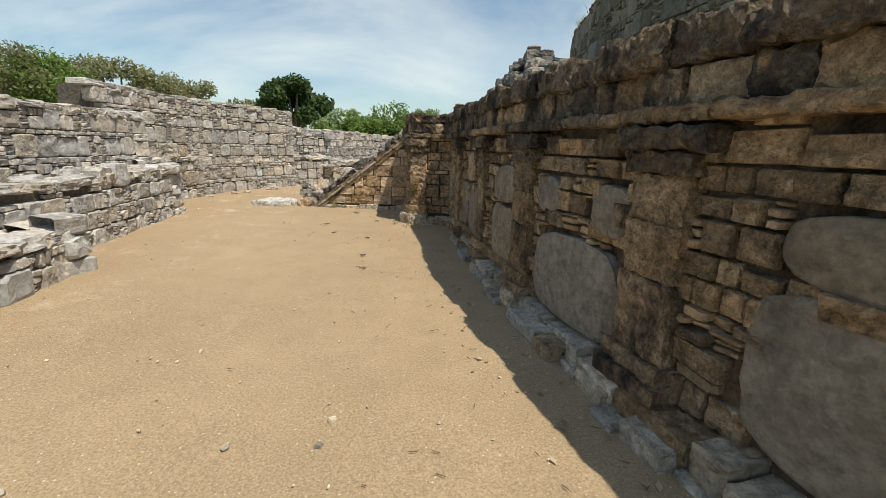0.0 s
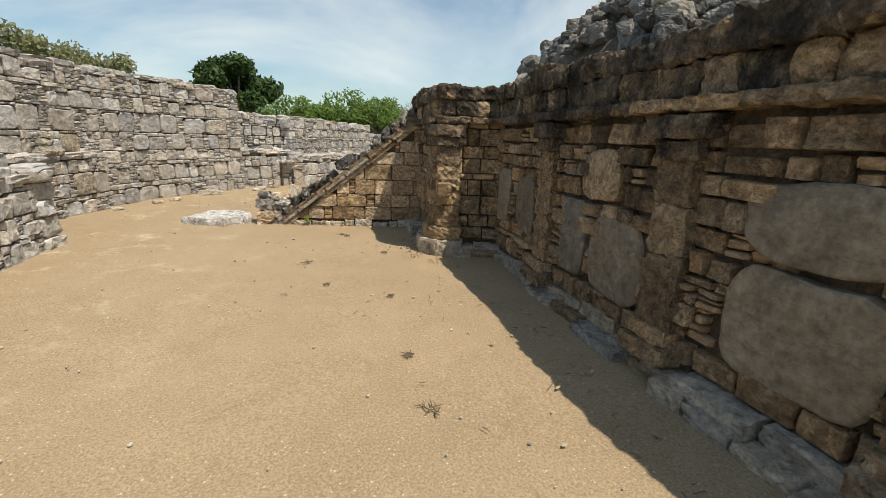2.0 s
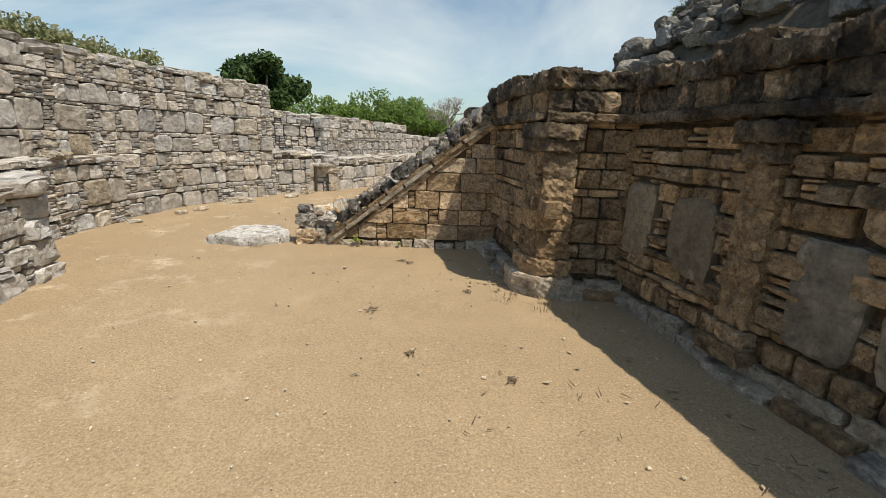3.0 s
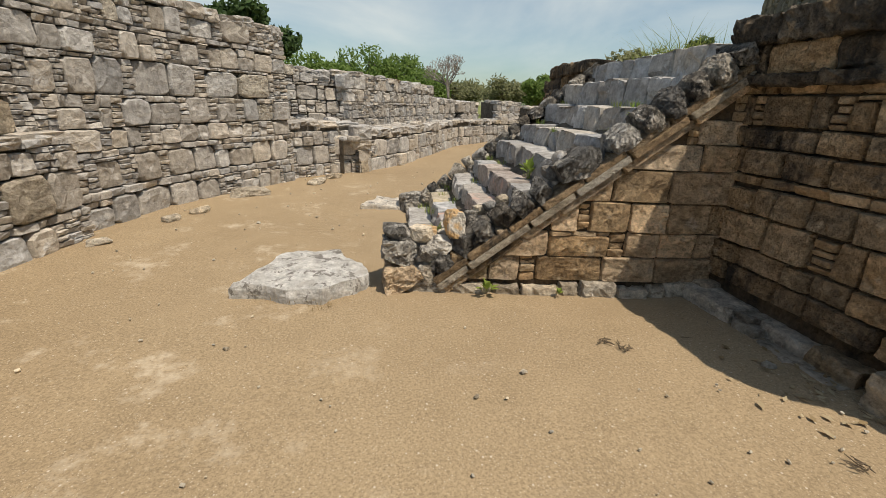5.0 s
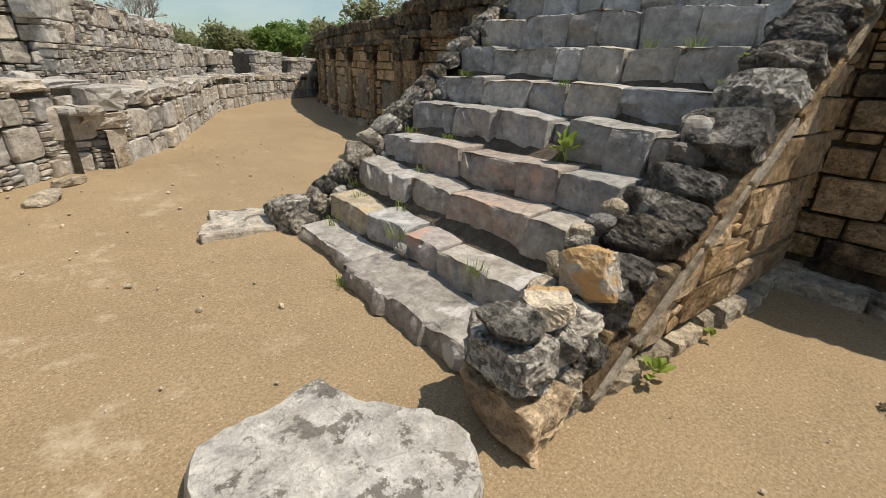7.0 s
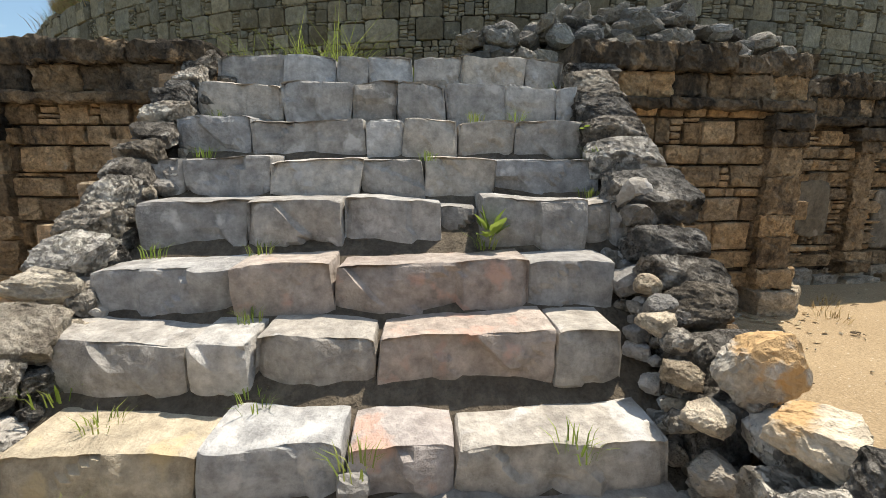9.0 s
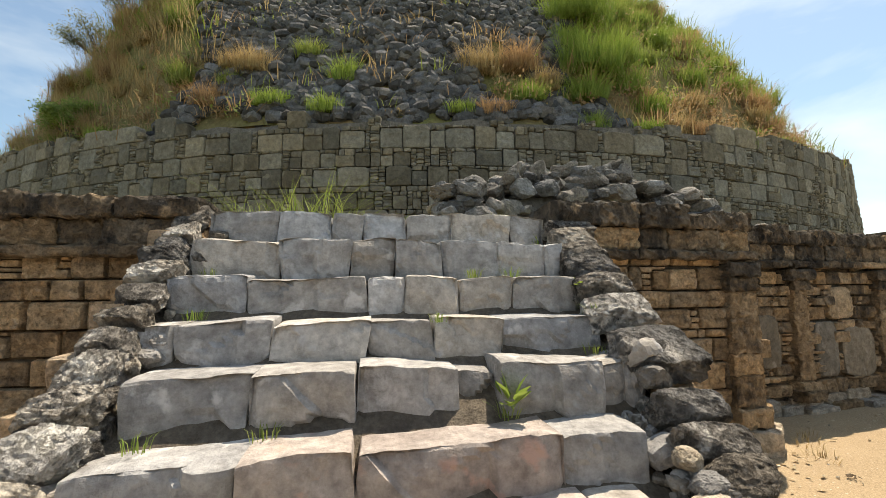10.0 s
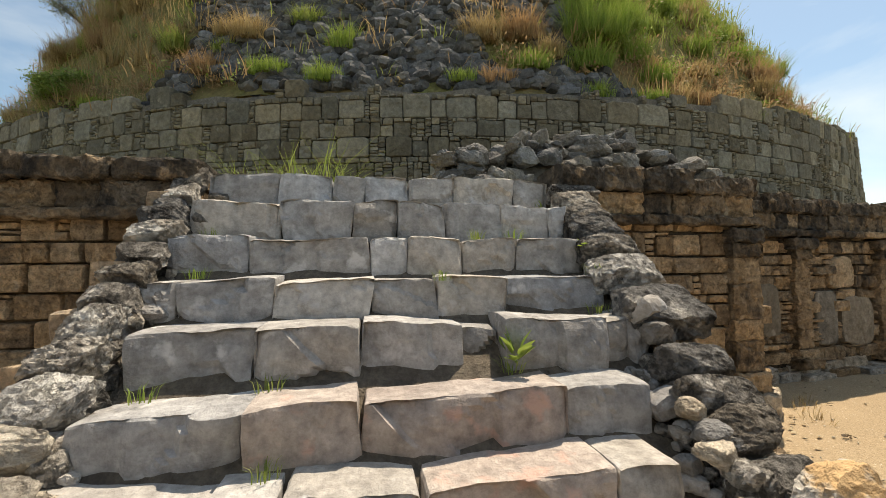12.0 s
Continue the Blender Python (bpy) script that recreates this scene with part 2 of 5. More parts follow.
BARE = leaf_material("grey_bare_twigs", (0.24, 0.20, 0.18), (0.36, 0.32, 0.295), 0.0)

# the ring centre of the plinth, and of the drum on it
PC, PR = Vector((33.92, 11.3)), 34.0
DC, DR = Vector((20.7, 8.2)), 18.2


def ground_material():
    m, n, l, b = material("beaten_sandy_earth", 0.95)
    g = n.new("ShaderNodeNewGeometry")
    pos = g.outputs["Position"]
    big = noise_node(n, l, pos, 0.45, 6, 0.6)
    med = noise_node(n, l, pos, 3.0, 7, 0.65)
    fine = noise_node(n, l, pos, 70, 6, 0.8)
    col = ramp_node(n, l, big, 0.3, 0.7, (0.305, 0.227, 0.14, 1), (0.37, 0.282, 0.178, 1))
    col = mix_node(n, l, 0.7, col, ramp_node(n, l, med, 0.3, 0.7, (0.9, 0.895, 0.885, 1), (1.08, 1.08, 1.08, 1)), "MULTIPLY")
    col = mix_node(n, l, 0.8, col, ramp_node(n, l, fine, 0.3, 0.72, (0.42, 0.41, 0.39, 1), (1.6, 1.6, 1.6, 1)), "MULTIPLY")
    # pale scuffed streaks along the outer wall
    sep = n.new("ShaderNodeSeparateXYZ")
    l.new(pos, sep.inputs[0])
    near = n.new("ShaderNodeMapRange")
    near.inputs["From Min"].default_value, near.inputs["From Max"].default_value = -2.2, -4.6
    l.new(sep.outputs["X"], near.inputs["Value"])
    streak = ramp_node(n, l, noise_node(n, l, pos, 1.9, 9, 0.75), 0.55, 0.66)
    mul = n.new("ShaderNodeMath")
    mul.operation = "MULTIPLY"
    l.new(near.outputs[0], mul.inputs[0])
    l.new(streak, mul.inputs[1])
    half = n.new("ShaderNodeMath")
    half.operation = "MULTIPLY"
    half.inputs[1].default_value = 0.6
    l.new(mul.outputs[0], half.inputs[0])
    col = mix_node(n, l, half.outputs[0], col, (0.60, 0.51, 0.39))
    # single grains of grit
    v = n.new("ShaderNodeTexVoronoi")
    v.inputs["Scale"].default_value = 26
    l.new(pos, v.inputs["Vector"])
    grit = ramp_node(n, l, v.outputs["Distance"], 0.10, 0.16, (1, 1, 1, 1), (0, 0, 0, 1))
    pick = ramp_node(n, l, v.outputs["Color"], 0.62, 0.66)
    gm = mix_node(n, l, 1.0, grit, pick, "MULTIPLY")
    col = mix_node(n, l, gm, col, (0.58, 0.50, 0.40))
    v2 = n.new("ShaderNodeTexVoronoi")
    v2.inputs["Scale"].default_value = 75
    l.new(pos, v2.inputs["Vector"])
    grit2 = ramp_node(n, l, v2.outputs["Distance"], 0.14, 0.24, (1, 1, 1, 1), (0, 0, 0, 1))
    gm2 = mix_node(n, l, 1.0, grit2, ramp_node(n, l, v2.outputs["Color"], 0.5, 0.55), "MULTIPLY")
    col = mix_node(n, l, gm2, col, (0.54, 0.455, 0.34))
    dark2 = mix_node(n, l, 1.0, grit2, ramp_node(n, l, v2.outputs["Color"], 0.26, 0.3, (1, 1, 1, 1), (0, 0, 0, 1)), "MULTIPLY")
    col = mix_node(n, l, dark2, col, (0.21, 0.155, 0.095))
    # meadow outside the ruin
    dist = n.new("ShaderNodeVectorMath")
    dist.operation = "DISTANCE"
    dist.inputs[1].default_value = (PC.x, PC.y, 0)
    l.new(pos, dist.inputs[0])
    out = n.new("ShaderNodeMapRange")
    out.inputs["From Min"].default_value, out.inputs["From Max"].default_value = 44, 48
    l.new(dist.outputs["Value"], out.inputs["Value"])
    meadow = ramp_node(n, l, noise_node(n, l, pos, 0.12, 8, 0.7), 0.35, 0.68, (0.10, 0.15, 0.035, 1), (0.26, 0.24, 0.10, 1))
    col = mix_node(n, l, out.outputs[0], col, meadow)
    l.new(col, b.inputs["Base Color"])
    bump_chain(n, l, b, [(med, 0.08, 0.02), (fine, 0.45, 0.01), (gm, 0.4, 0.008), (gm2, 0.4, 0.006)])
    return m


GROUND = ground_material()


def mound_material():
    m, n, l, b = material("weedy_earth", 0.95)
    g = n.new("ShaderNodeNewGeometry")
    pos = g.outputs["Position"]
    a = noise_node(n, l, pos, 0.5, 7, 0.65)
    f = noise_node(n, l, pos, 9, 6, 0.7)
    col = ramp_node(n, l, a, 0.38, 0.62, (0.30, 0.21, 0.11, 1), (0.22, 0.22, 0.08, 1))
    col = mix_node(n, l, 0.8, col, ramp_node(n, l, f, 0.3, 0.7, (0.6, 0.6, 0.58, 1), (1.3, 1.3, 1.25, 1)), "MULTIPLY")
    l.new(col, b.inputs["Base Color"])
    bump_chain(n, l, b, [(f, 0.9, 0.12)])
    return m


WEEDY = mound_material()


# ---- shapes ----
def mesh_object(name, verts, faces, mat, parent=None, label="", smooth=False):
    me = bpy.data.meshes.new(name)
    me.from_pydata(verts, [], faces)
    me.materials.append(mat)
    if smooth:
        me.polygons.foreach_set("use_smooth", [True] * len(me.polygons))
    me.update()
    ob = new(name, me)
    if parent is not None:
        ob.parent = parent
    return tagged(ob, label)


def part(name, bm, mat, parent=None, label="", smooth=False):
    me = bpy.data.meshes.new(name)
    bm.to_mesh(me)
    bm.free()
    me.materials.append(mat)
    if smooth:
        me.polygons.foreach_set("use_smooth", [True] * len(me.polygons))
    ob = new(name, me)
    if parent is not None:
        ob.parent = parent
    return tagged(ob, label)


def grid_box(ticks, rough, round_, rng, back=True, power=6.0):
    """A unit block, with cuts at ticks on each axis, knocked corners and an uneven skin."""
    tx, ty, tz = ticks
    index, verts, faces = {}, [], []

    def vert(i, j, k):
        key = (i, j, k)
        if key not in index:
            p = Vector((tx[i], ty[j], tz[k]))
            q = p * 2
            out = sum(abs(c) ** power for c in q) ** (1 / power)
            tight = q / max(out, 1e-6)
            p = (q.lerp(tight, round_)) / 2
            p += Vector((rng.uniform(-1, 1), rng.uniform(-1, 1), rng.uniform(-1, 1))) * rough
            index[key] = len(verts)
            verts.append(tuple(p))
        return index[key]

    nx, ny, nz = len(tx) - 1, len(ty) - 1, len(tz) - 1
    for i in range(nx):
        for j in range(ny):
            faces.append((vert(i, j, 0), vert(i, j + 1, 0), vert(i + 1, j + 1, 0), vert(i + 1, j, 0)))
            faces.append((vert(i, j, nz), vert(i + 1, j, nz), vert(i + 1, j + 1, nz), vert(i, j + 1, nz)))
    for i in range(nx):
        for k in range(nz):
            if back:
                faces.append((vert(i, 0, k), vert(i + 1, 0, k), vert(i + 1, 0, k + 1), vert(i, 0, k + 1)))
            faces.append((vert(i, ny, k), vert(i, ny, k + 1), vert(i + 1, ny, k + 1), vert(i + 1, ny, k)))
    for j in range(ny):
        for k in range(nz):
            faces.append((vert(0, j, k), vert(0, j, k + 1), vert(0, j + 1, k + 1), vert(0, j + 1, k)))
            faces.append((vert(nx, j, k), vert(nx, j + 1, k), vert(nx, j + 1, k + 1), vert(nx, j, k + 1)))
    return verts, faces


RNG = random.Random(11)
T4 = (-0.5, -0.4, 0.4, 0.5)
T2 = (-0.5, 0.0, 0.5)


def cut_stone(rng, cut, lean, wave, bevel=0.05, mids=1, fine=True):
    """A unit stone with an irregular, corner-cut outline, narrow worn arrises and a tilted, faceted front."""
    corners = ((-0.5, -0.5), (0.5, -0.5), (0.5, 0.5), (-0.5, 0.5))
    rim = []
    for k in range(4):
        (x0, z0), (x1, z1), (x2, z2) = corners[k - 1], corners[k], corners[(k + 1) % 4]
        c1, c2 = rng.uniform(*cut), rng.uniform(*cut)
        rim.append((x1 + (x0 - x1) * c1, z1 + (z0 - z1) * c1))
        rim.append((x1 + (x2 - x1) * c2, z1 + (z2 - z1) * c2))
        for m in range(mids):
            f = c2 + (1 - 2 * c2) * (m + 1) / (mids + 1)
            rim.append((x1 + (x2 - x1) * f, z1 + (z2 - z1) * f))
    rim = [(x * (1 - rng.uniform(0, wave)), z * (1 - rng.uniform(0, wave))) for x, z in rim]
    tx, tz, off = rng.uniform(-lean, lean), rng.uniform(-lean, lean), rng.uniform(0, 99)
    rings = ((1.0, -0.5), (1.0, 0.28), (1 - bevel, 0.43), (1 - 2.4 * bevel, 0.49), (0.45, 0.5)) if fine else ((1.0, -0.5), (1.0, 0.3), (1 - 2 * bevel, 0.48))
    vs, fs, n_ = [], [], len(rim)
    for sc, y in rings:
        for x, z in rim:
            px, pz = x * sc, z * sc
            py = y + (tx * px + tz * pz + 0.10 * noise.noise(Vector((px * 2.6, pz * 2.6, off))) + 0.05 * noise.noise(Vector((px * 7, pz * 7, off))) if y > 0.2 else 0)
            vs.append((px, py, pz))
    vs.append((0.0, 0.5 + 0.06 * rng.uniform(-1, 1), 0.0))
    for r in range(len(rings) - 1):
        for i in range(n_):
            j = (i + 1) % n_
            fs.append((r * n_ + i, (r + 1) * n_ + i, (r + 1) * n_ + j, r * n_ + j))
    e = (len(rings) - 1) * n_
    fs += [(e + (i + 1) % n_, e + i, len(vs) - 1) for i in range(n_)]
    return vs, fs


BLOCKS = [cut_stone(RNG, (0.01, 0.07), 0.12, 0.03, 0.03, 2) for _ in range(14)]
RUBBLE_BLOCKS = [cut_stone(RNG, (0.05, 0.24), 0.16, 0.05, 0.045, 1) for _ in range(18)]
DRUM_BLOCKS = [cut_stone(RNG, (0.03, 0.15), 0.10, 0.03, 0.035, 1) for _ in range(12)]
CHIPS = [cut_stone(RNG, (0.04, 0.2), 0.2, 0.05, 0.07, 0, False) for _ in range(12)]
T5 = (-0.5, -0.25, 0.0, 0.25, 0.5)
ROCKS = [grid_box((T5, T5, T5), 0.055, 0.0, RNG) for _ in range(8)]


def rounded(vf, amount):
    vs = []
    for p in vf[0]:
        q = Vector(p)
        ball = q.normalized() * 0.56
        vs.append(tuple(q.lerp(ball, amount)))
    return vs, vf[1]


ROCKS = [rounded(r, 0.55) for r in ROCKS]
PEBBLES = [rounded(grid_box((T2, T2, T2), 0.06, 0.0, RNG), 0.6) for _ in range(6)]
MESHES = {}


def shared(kind, variants, i, mat, smooth=False):
    key = (kind, i, mat.name)
    if key not in MESHES:
        me = bpy.data.meshes.new(kind)
        me.from_pydata(variants[i][0], [], variants[i][1])
        me.materials.append(mat)
        if smooth:
            me.polygons.foreach_set("use_smooth", [True] * len(me.polygons))
        me.update()
        MESHES[key] = me
    return MESHES[key]


def piece(name, kind, variants, mat, m, parent, rng, label="", smooth=False):
    ob = new(name, shared(kind, variants, rng.randrange(len(variants)), mat, smooth))
    ob.parent = parent
    ob.matrix_basis = m
    return tagged(ob, label)


def joined(name, variants, mats_, mat, parent, rng, label="", smooth=False):
    """Many small pieces in one mesh."""
    if not mats_:
        return None
    vs, fs, base = [], [], 0
    arrays = [np.array(v[0]) for v in variants]
    for m in mats_:
        i = rng.randrange(len(variants))
        a = np.array(m)
        vs.append(arrays[i] @ a[:3, :3].T + a[:3, 3])
        fs.extend([tuple(k + base for k in f) for f in variants[i][1]])
        base += len(arrays[i])
    ob = mesh_object(name, np.concatenate(vs).tolist(), fs, mat, parent, label, smooth)
    return tagged(ob, kind="stuff")


def frame_matrix(o, a, n_, w, d, h, tilt=0.0, up=Vector((0, 0, 1))):
    """Unit block to a block of w x d x h at o, along a, facing n_."""
    rot = Matrix((a, n_, up)).transposed().to_4x4()
    return Matrix.Translation(o) @ rot @ Matrix.Rotation(tilt, 4, "Y") @ Matrix.Diagonal((w, d, h, 1))


class Line:
    """A face line on the plan; the outer side lies to its left."""

    def __init__(self, pts, lean=0.0):
        self.p = [Vector(q) for q in pts]
        self.d = [0.0]
        for a, b in zip(self.p, self.p[1:]):
            self.d.append(self.d[-1] + (b - a).length)
        self.length, self.lean = self.d[-1], lean

    def at(self, s, z=0.0, off=0.0):
        i = 0
        while i < len(self.p) - 2 and s > self.d[i + 1]:
            i += 1
        a = (self.p[i + 1] - self.p[i]).normalized()
        n_ = Vector((-a.y, a.x))
        q = self.p[i] + a * (s - self.d[i]) + n_ * (off - self.lean * z)
        return Vector((q.x, q.y, z)), Vector((a.x, a.y, 0)), Vector((n_.x, n_.y, 0))


def arc_line(c, r, y0, y1, step=0.5, lean=0.0):
    pts, y = [], y0
    count = max(2, int(abs(y1 - y0) / step))
    for i in range(count + 1):
        y = y0 + (y1 - y0) * i / count
        pts.append((c.x - math.sqrt(r * r - (y - c.y) ** 2), y))
    return Line(pts, lean)


def core(name, line, z0, top, thick, mat, parent, inset=0.05, step=0.3, label=""):
    """The solid heart of a wall behind its facing stones."""
    count = max(2, int(line.length / step))
    vs, fs = [], []
    for i in range(count + 1):
        s = line.length * i / count
        zt = top(s)
        for off, z in ((-inset, z0), (-inset, zt), (-thick, zt), (-thick, z0)):
            vs.append(tuple(line.at(s, z, off)[0]))
    for i in range(count):
        a, b = 4 * i, 4 * i + 4
        for k in range(4):
            fs.append((a + k, a + (k + 1) % 4, b + (k + 1) % 4, b + k))
    fs.append((0, 3, 2, 1))
    e = 4 * count
    fs.append((e, e + 1, e + 2, e + 3))
    return mesh_object(name, vs, fs, mat, parent, label)


def lay(parent, line, z0, top, rng, mat, chip_mat, course=(0.2, 0.34), length=(0.22, 0.55), chips=0.5, levels=0.5, depth=0.16,
        proud=0.02, limit=300, holes=(), name="stone", gap=0.012, odd=None, odd_share=0.0, cap=True, s_near=None, s_range=None, shapes=None, tilt=0.03, boulders=False, level=(0.04, 0.075)):
    """Lay a rubble facing: large blocks, stacks of thin flakes between them, and levelling courses of flakes."""
    shapes = shapes or BLOCKS
    big, small = [], []
    s_lo, s_hi = s_range or (0.0, line.length)
    z, zmax = z0, max(top(s_lo + (s_hi - s_lo) * i / 20) for i in range(21))

    def hidden(s, zz):
        return any(a < s < b and c < zz < d for a, b, c, d in holes)

    def put(store, s, w, za, h, d, pr):
        if h < 0.015 or hidden(s + w / 2, za + h / 2):
            return
        if za + h * 0.6 > top(min(max(s + w / 2, 0), line.length)):
            return
        o, a, n_ = line.at(s + w / 2, za + h / 2, pr - d / 2)
        store.append((s, frame_matrix(o, a, n_, max(w - gap, 0.02), d, max(h - gap, 0.015), rng.uniform(-tilt, tilt))))

    while z < zmax:
        h = rng.uniform(*course)
        s = s_lo
        while s < s_hi:
            if rng.random() < chips * 0.55:
                w = rng.uniform(0.07, 0.17)
                zz = z
                while zz < z + h - 0.02:
                    hh = min(rng.uniform(0.035, 0.075), z + h - zz)
                    put(small, s, w, zz, hh, depth * 0.8, rng.uniform(-0.014 if boulders else -0.03, proud * 0.7))
                    zz += hh
            else:
                w = rng.uniform(*length)
                if rng.random() < 0.25:
                    w *= 0.6
                hh = h * rng.uniform(0.8, 1.0) if rng.random() < chips else h
                if boulders:
                    hh = h * rng.choice((0.62, 0.78, 0.9, 1.0, 1.0))
                    w = max(0.13, hh * rng.choice((rng.uniform(0.65, 1.2), rng.uniform(1.0, 1.7))))
                put(big, s, w, z, hh, depth, rng.uniform(-proud * 0.6, proud))
                if h - hh > 0.03:
                    x = s
                    while x < s + w - 0.03:
                        ww = min(rng.uniform(0.07, 0.2), s + w - x)
                        put(small, x, ww, z + hh, h - hh, depth * 0.8, rng.uniform(-0.008 if boulders else -0.03, proud * 0.8))
                        x += ww
            s += w
        z += h
        if rng.random() < levels:
            hh = rng.uniform(*level)
            s = s_lo
            while s < s_hi:
                w = rng.uniform(0.09, 0.28)
                put(small, s, w, z, hh, depth * 0.85, rng.uniform(-0.006 if boulders else -0.02, proud))
                s += w
            z += hh
    if cap:
        s = s_lo
        while s < s_hi:
            w = rng.uniform(0.2, 0.5)
            t = top(min(s + w / 2, line.length))
            h = rng.uniform(0.08, 0.2)
            o, a, n_ = line.at(s + w / 2, t - h * 0.35, -0.16 + rng.uniform(-0.04, 0.02))
            big.append((s, frame_matrix(o, a, n_, w * 0.98, 0.36, h, rng.uniform(-0.06, 0.06))))
            s += w
    for i in range(1, len(line.p) - 1):
        a0, a1 = (line.p[i] - line.p[i - 1]).normalized(), (line.p[i + 1] - line.p[i]).normalized()
        if a0.dot(a1) > 0.93 or not boulders:
            continue
        a = (a0 + a1).normalized()
        n_ = Vector((-a.y, a.x, 0))
        zz = z0
        while zz < top(line.d[i]) - 0.05:
            h = rng.uniform(0.14, 0.3)
            w = rng.uniform(0.3, 0.42)
            o = Vector((line.p[i].x, line.p[i].y, zz + h / 2)) - n_ * 0.13
            turn = Vector((a0.x, a0.y, 0)) if rng.random() < 0.5 else Vector((a1.x, a1.y, 0))
            big.append((line.d[i], frame_matrix(o, turn, Vector((-turn.y, turn.x, 0)), w, w * 0.95, h, rng.uniform(-0.04, 0.04))))
            zz += h
    if s_near is not None:
        big.sort(key=lambda q: abs(q[0] - s_near))
    for s, m in big[:limit]:
        mm = odd if odd and rng.random() < odd_share else mat
        piece(name, name, shapes, mm, m, parent, rng)
    joined("far_" + name + "s", shapes, [m for _, m in big[limit:]], chip_mat, parent, rng)
    joined("flake_" + name + "s", CHIPS, [m for _, m in small], chip_mat, parent, rng)


def top_wave(base, seed, amp=0.06, steps=()):
    def f(s):
        z = base + amp * noise.noise(Vector((s * 1.3, seed, 0.0))) + amp * 0.6 * noise.noise(Vector((s * 4.1, seed, 3.0)))
        for s0, dz in steps:
            if s > s0:
                z += dz
        return z
    return f


def thing(name, label, category, group="", kind="", at_=(0, 0, 0)):
    ob = new(name)
    ob.location = at_
    ob.empty_display_size = 0.1
    return tagged(ob, label, category, group, kind)


# ---- ground ----
def ground():
    xs = sorted(set([-1500, -700, -300, -120, -60, -30] + [round(-14 + 0.35 * i, 2) for i in range(60)] + [10, 20, 40, 80, 160, 400, 1500]))
    ys = sorted(set([-1500, -600, -200, -80, -30, -12] + [round(-5 + 0.35 * i, 2) for i in range(100)] + [35, 42, 55, 80, 140, 300, 700, 1500]))
    vs, fs = [], []
    for x in xs:
        for y in ys:
            z = 0.018 * noise.noise(Vector((x * 0.9, y * 0.9, 0))) + 0.008 * noise.noise(Vector((x * 3.1, y * 3.1, 5)))
            vs.append((x, y, z if abs(x) < 30 else 0))
    k = len(ys)
    for i in range(len(xs) - 1):
        for j in range(k - 1):
            fs.append((i * k + j, (i + 1) * k + j, (i + 1) * k + j + 1, i * k + j + 1))
    ob = mesh_object("ground", vs, fs, GROUND, None, "beaten sandy earth path with fine gravel and pale scuffs", True)
    tagged(ob, category="ground", kind="structure")


ground()

# ---- the plinth wall with its pilasters ----
WALL = arc_line(PC, PR, -6.0, 30.0, 0.5, 0.0)


def wall_s(y):
    """Length along the plinth wall at the plan's y."""
    lo, hi = 0.0, WALL.length
    for _ in range(40):
        mid = (lo + hi) / 2
        if WALL.at(mid)[0].y < y:
            lo = mid
        else:
            hi = mid
    return lo


def slab_panel(parent, line, s0, s1, z0, z1, seed, mat, squareness=3.2, proud=0.03, label="smooth grey plastered stone slab"):
    """A large flat slab with a rounded, uneven outline, set in the facing."""
    rng = random.Random(seed)
    cs, cz, hs, hz = (s0 + s1) / 2, (z0 + z1) / 2, (s1 - s0) / 2, (z1 - z0) / 2
    count = 33
    rings = []
    wob = [rng.uniform(0.9, 1.07) for _ in range(7)]
    for scale, off in ((1.0, -0.08), (1.0, proud * 0.2), (0.95, proud * 0.8), (0.55, proud + 0.008)):
        ring = []
        for i in range(count):
            t = 2 * math.pi * i / count
            c, s = math.cos(t), math.sin(t)
            r = (abs(c) ** squareness + abs(s) ** squareness) ** (-1 / squareness)
            u = t / (2 * math.pi) * 7
            r *= wob[int(u) % 7] * (1 - u % 1) + wob[(int(u) + 1) % 7] * (u % 1)
            r *= 1 + 0.05 * noise.noise(Vector((c * 4, s * 4, seed))) + 0.03 * noise.noise(Vector((c * 11, s * 11, seed)))
            ring.append(tuple(line.at(cs + hs * c * r * scale, cz + hz * s * r * scale, off + rng.uniform(-0.003, 0.003))[0]))
        rings.append(ring)
    vs = [p for ring in rings for p in ring] + [tuple(line.at(cs, cz, proud + 0.01)[0])]
    fs = []
    for k in range(3):
        for i in range(count):
            j = (i + 1) % count
            fs.append((k * count + i, k * count + j, (k + 1) * count + j, (k + 1) * count + i))
    for i in range(count):
        fs.append((3 * count + i, 3 * count + (i + 1) % count, 4 * count))
    return mesh_object("slab", vs, fs, mat, parent, label)


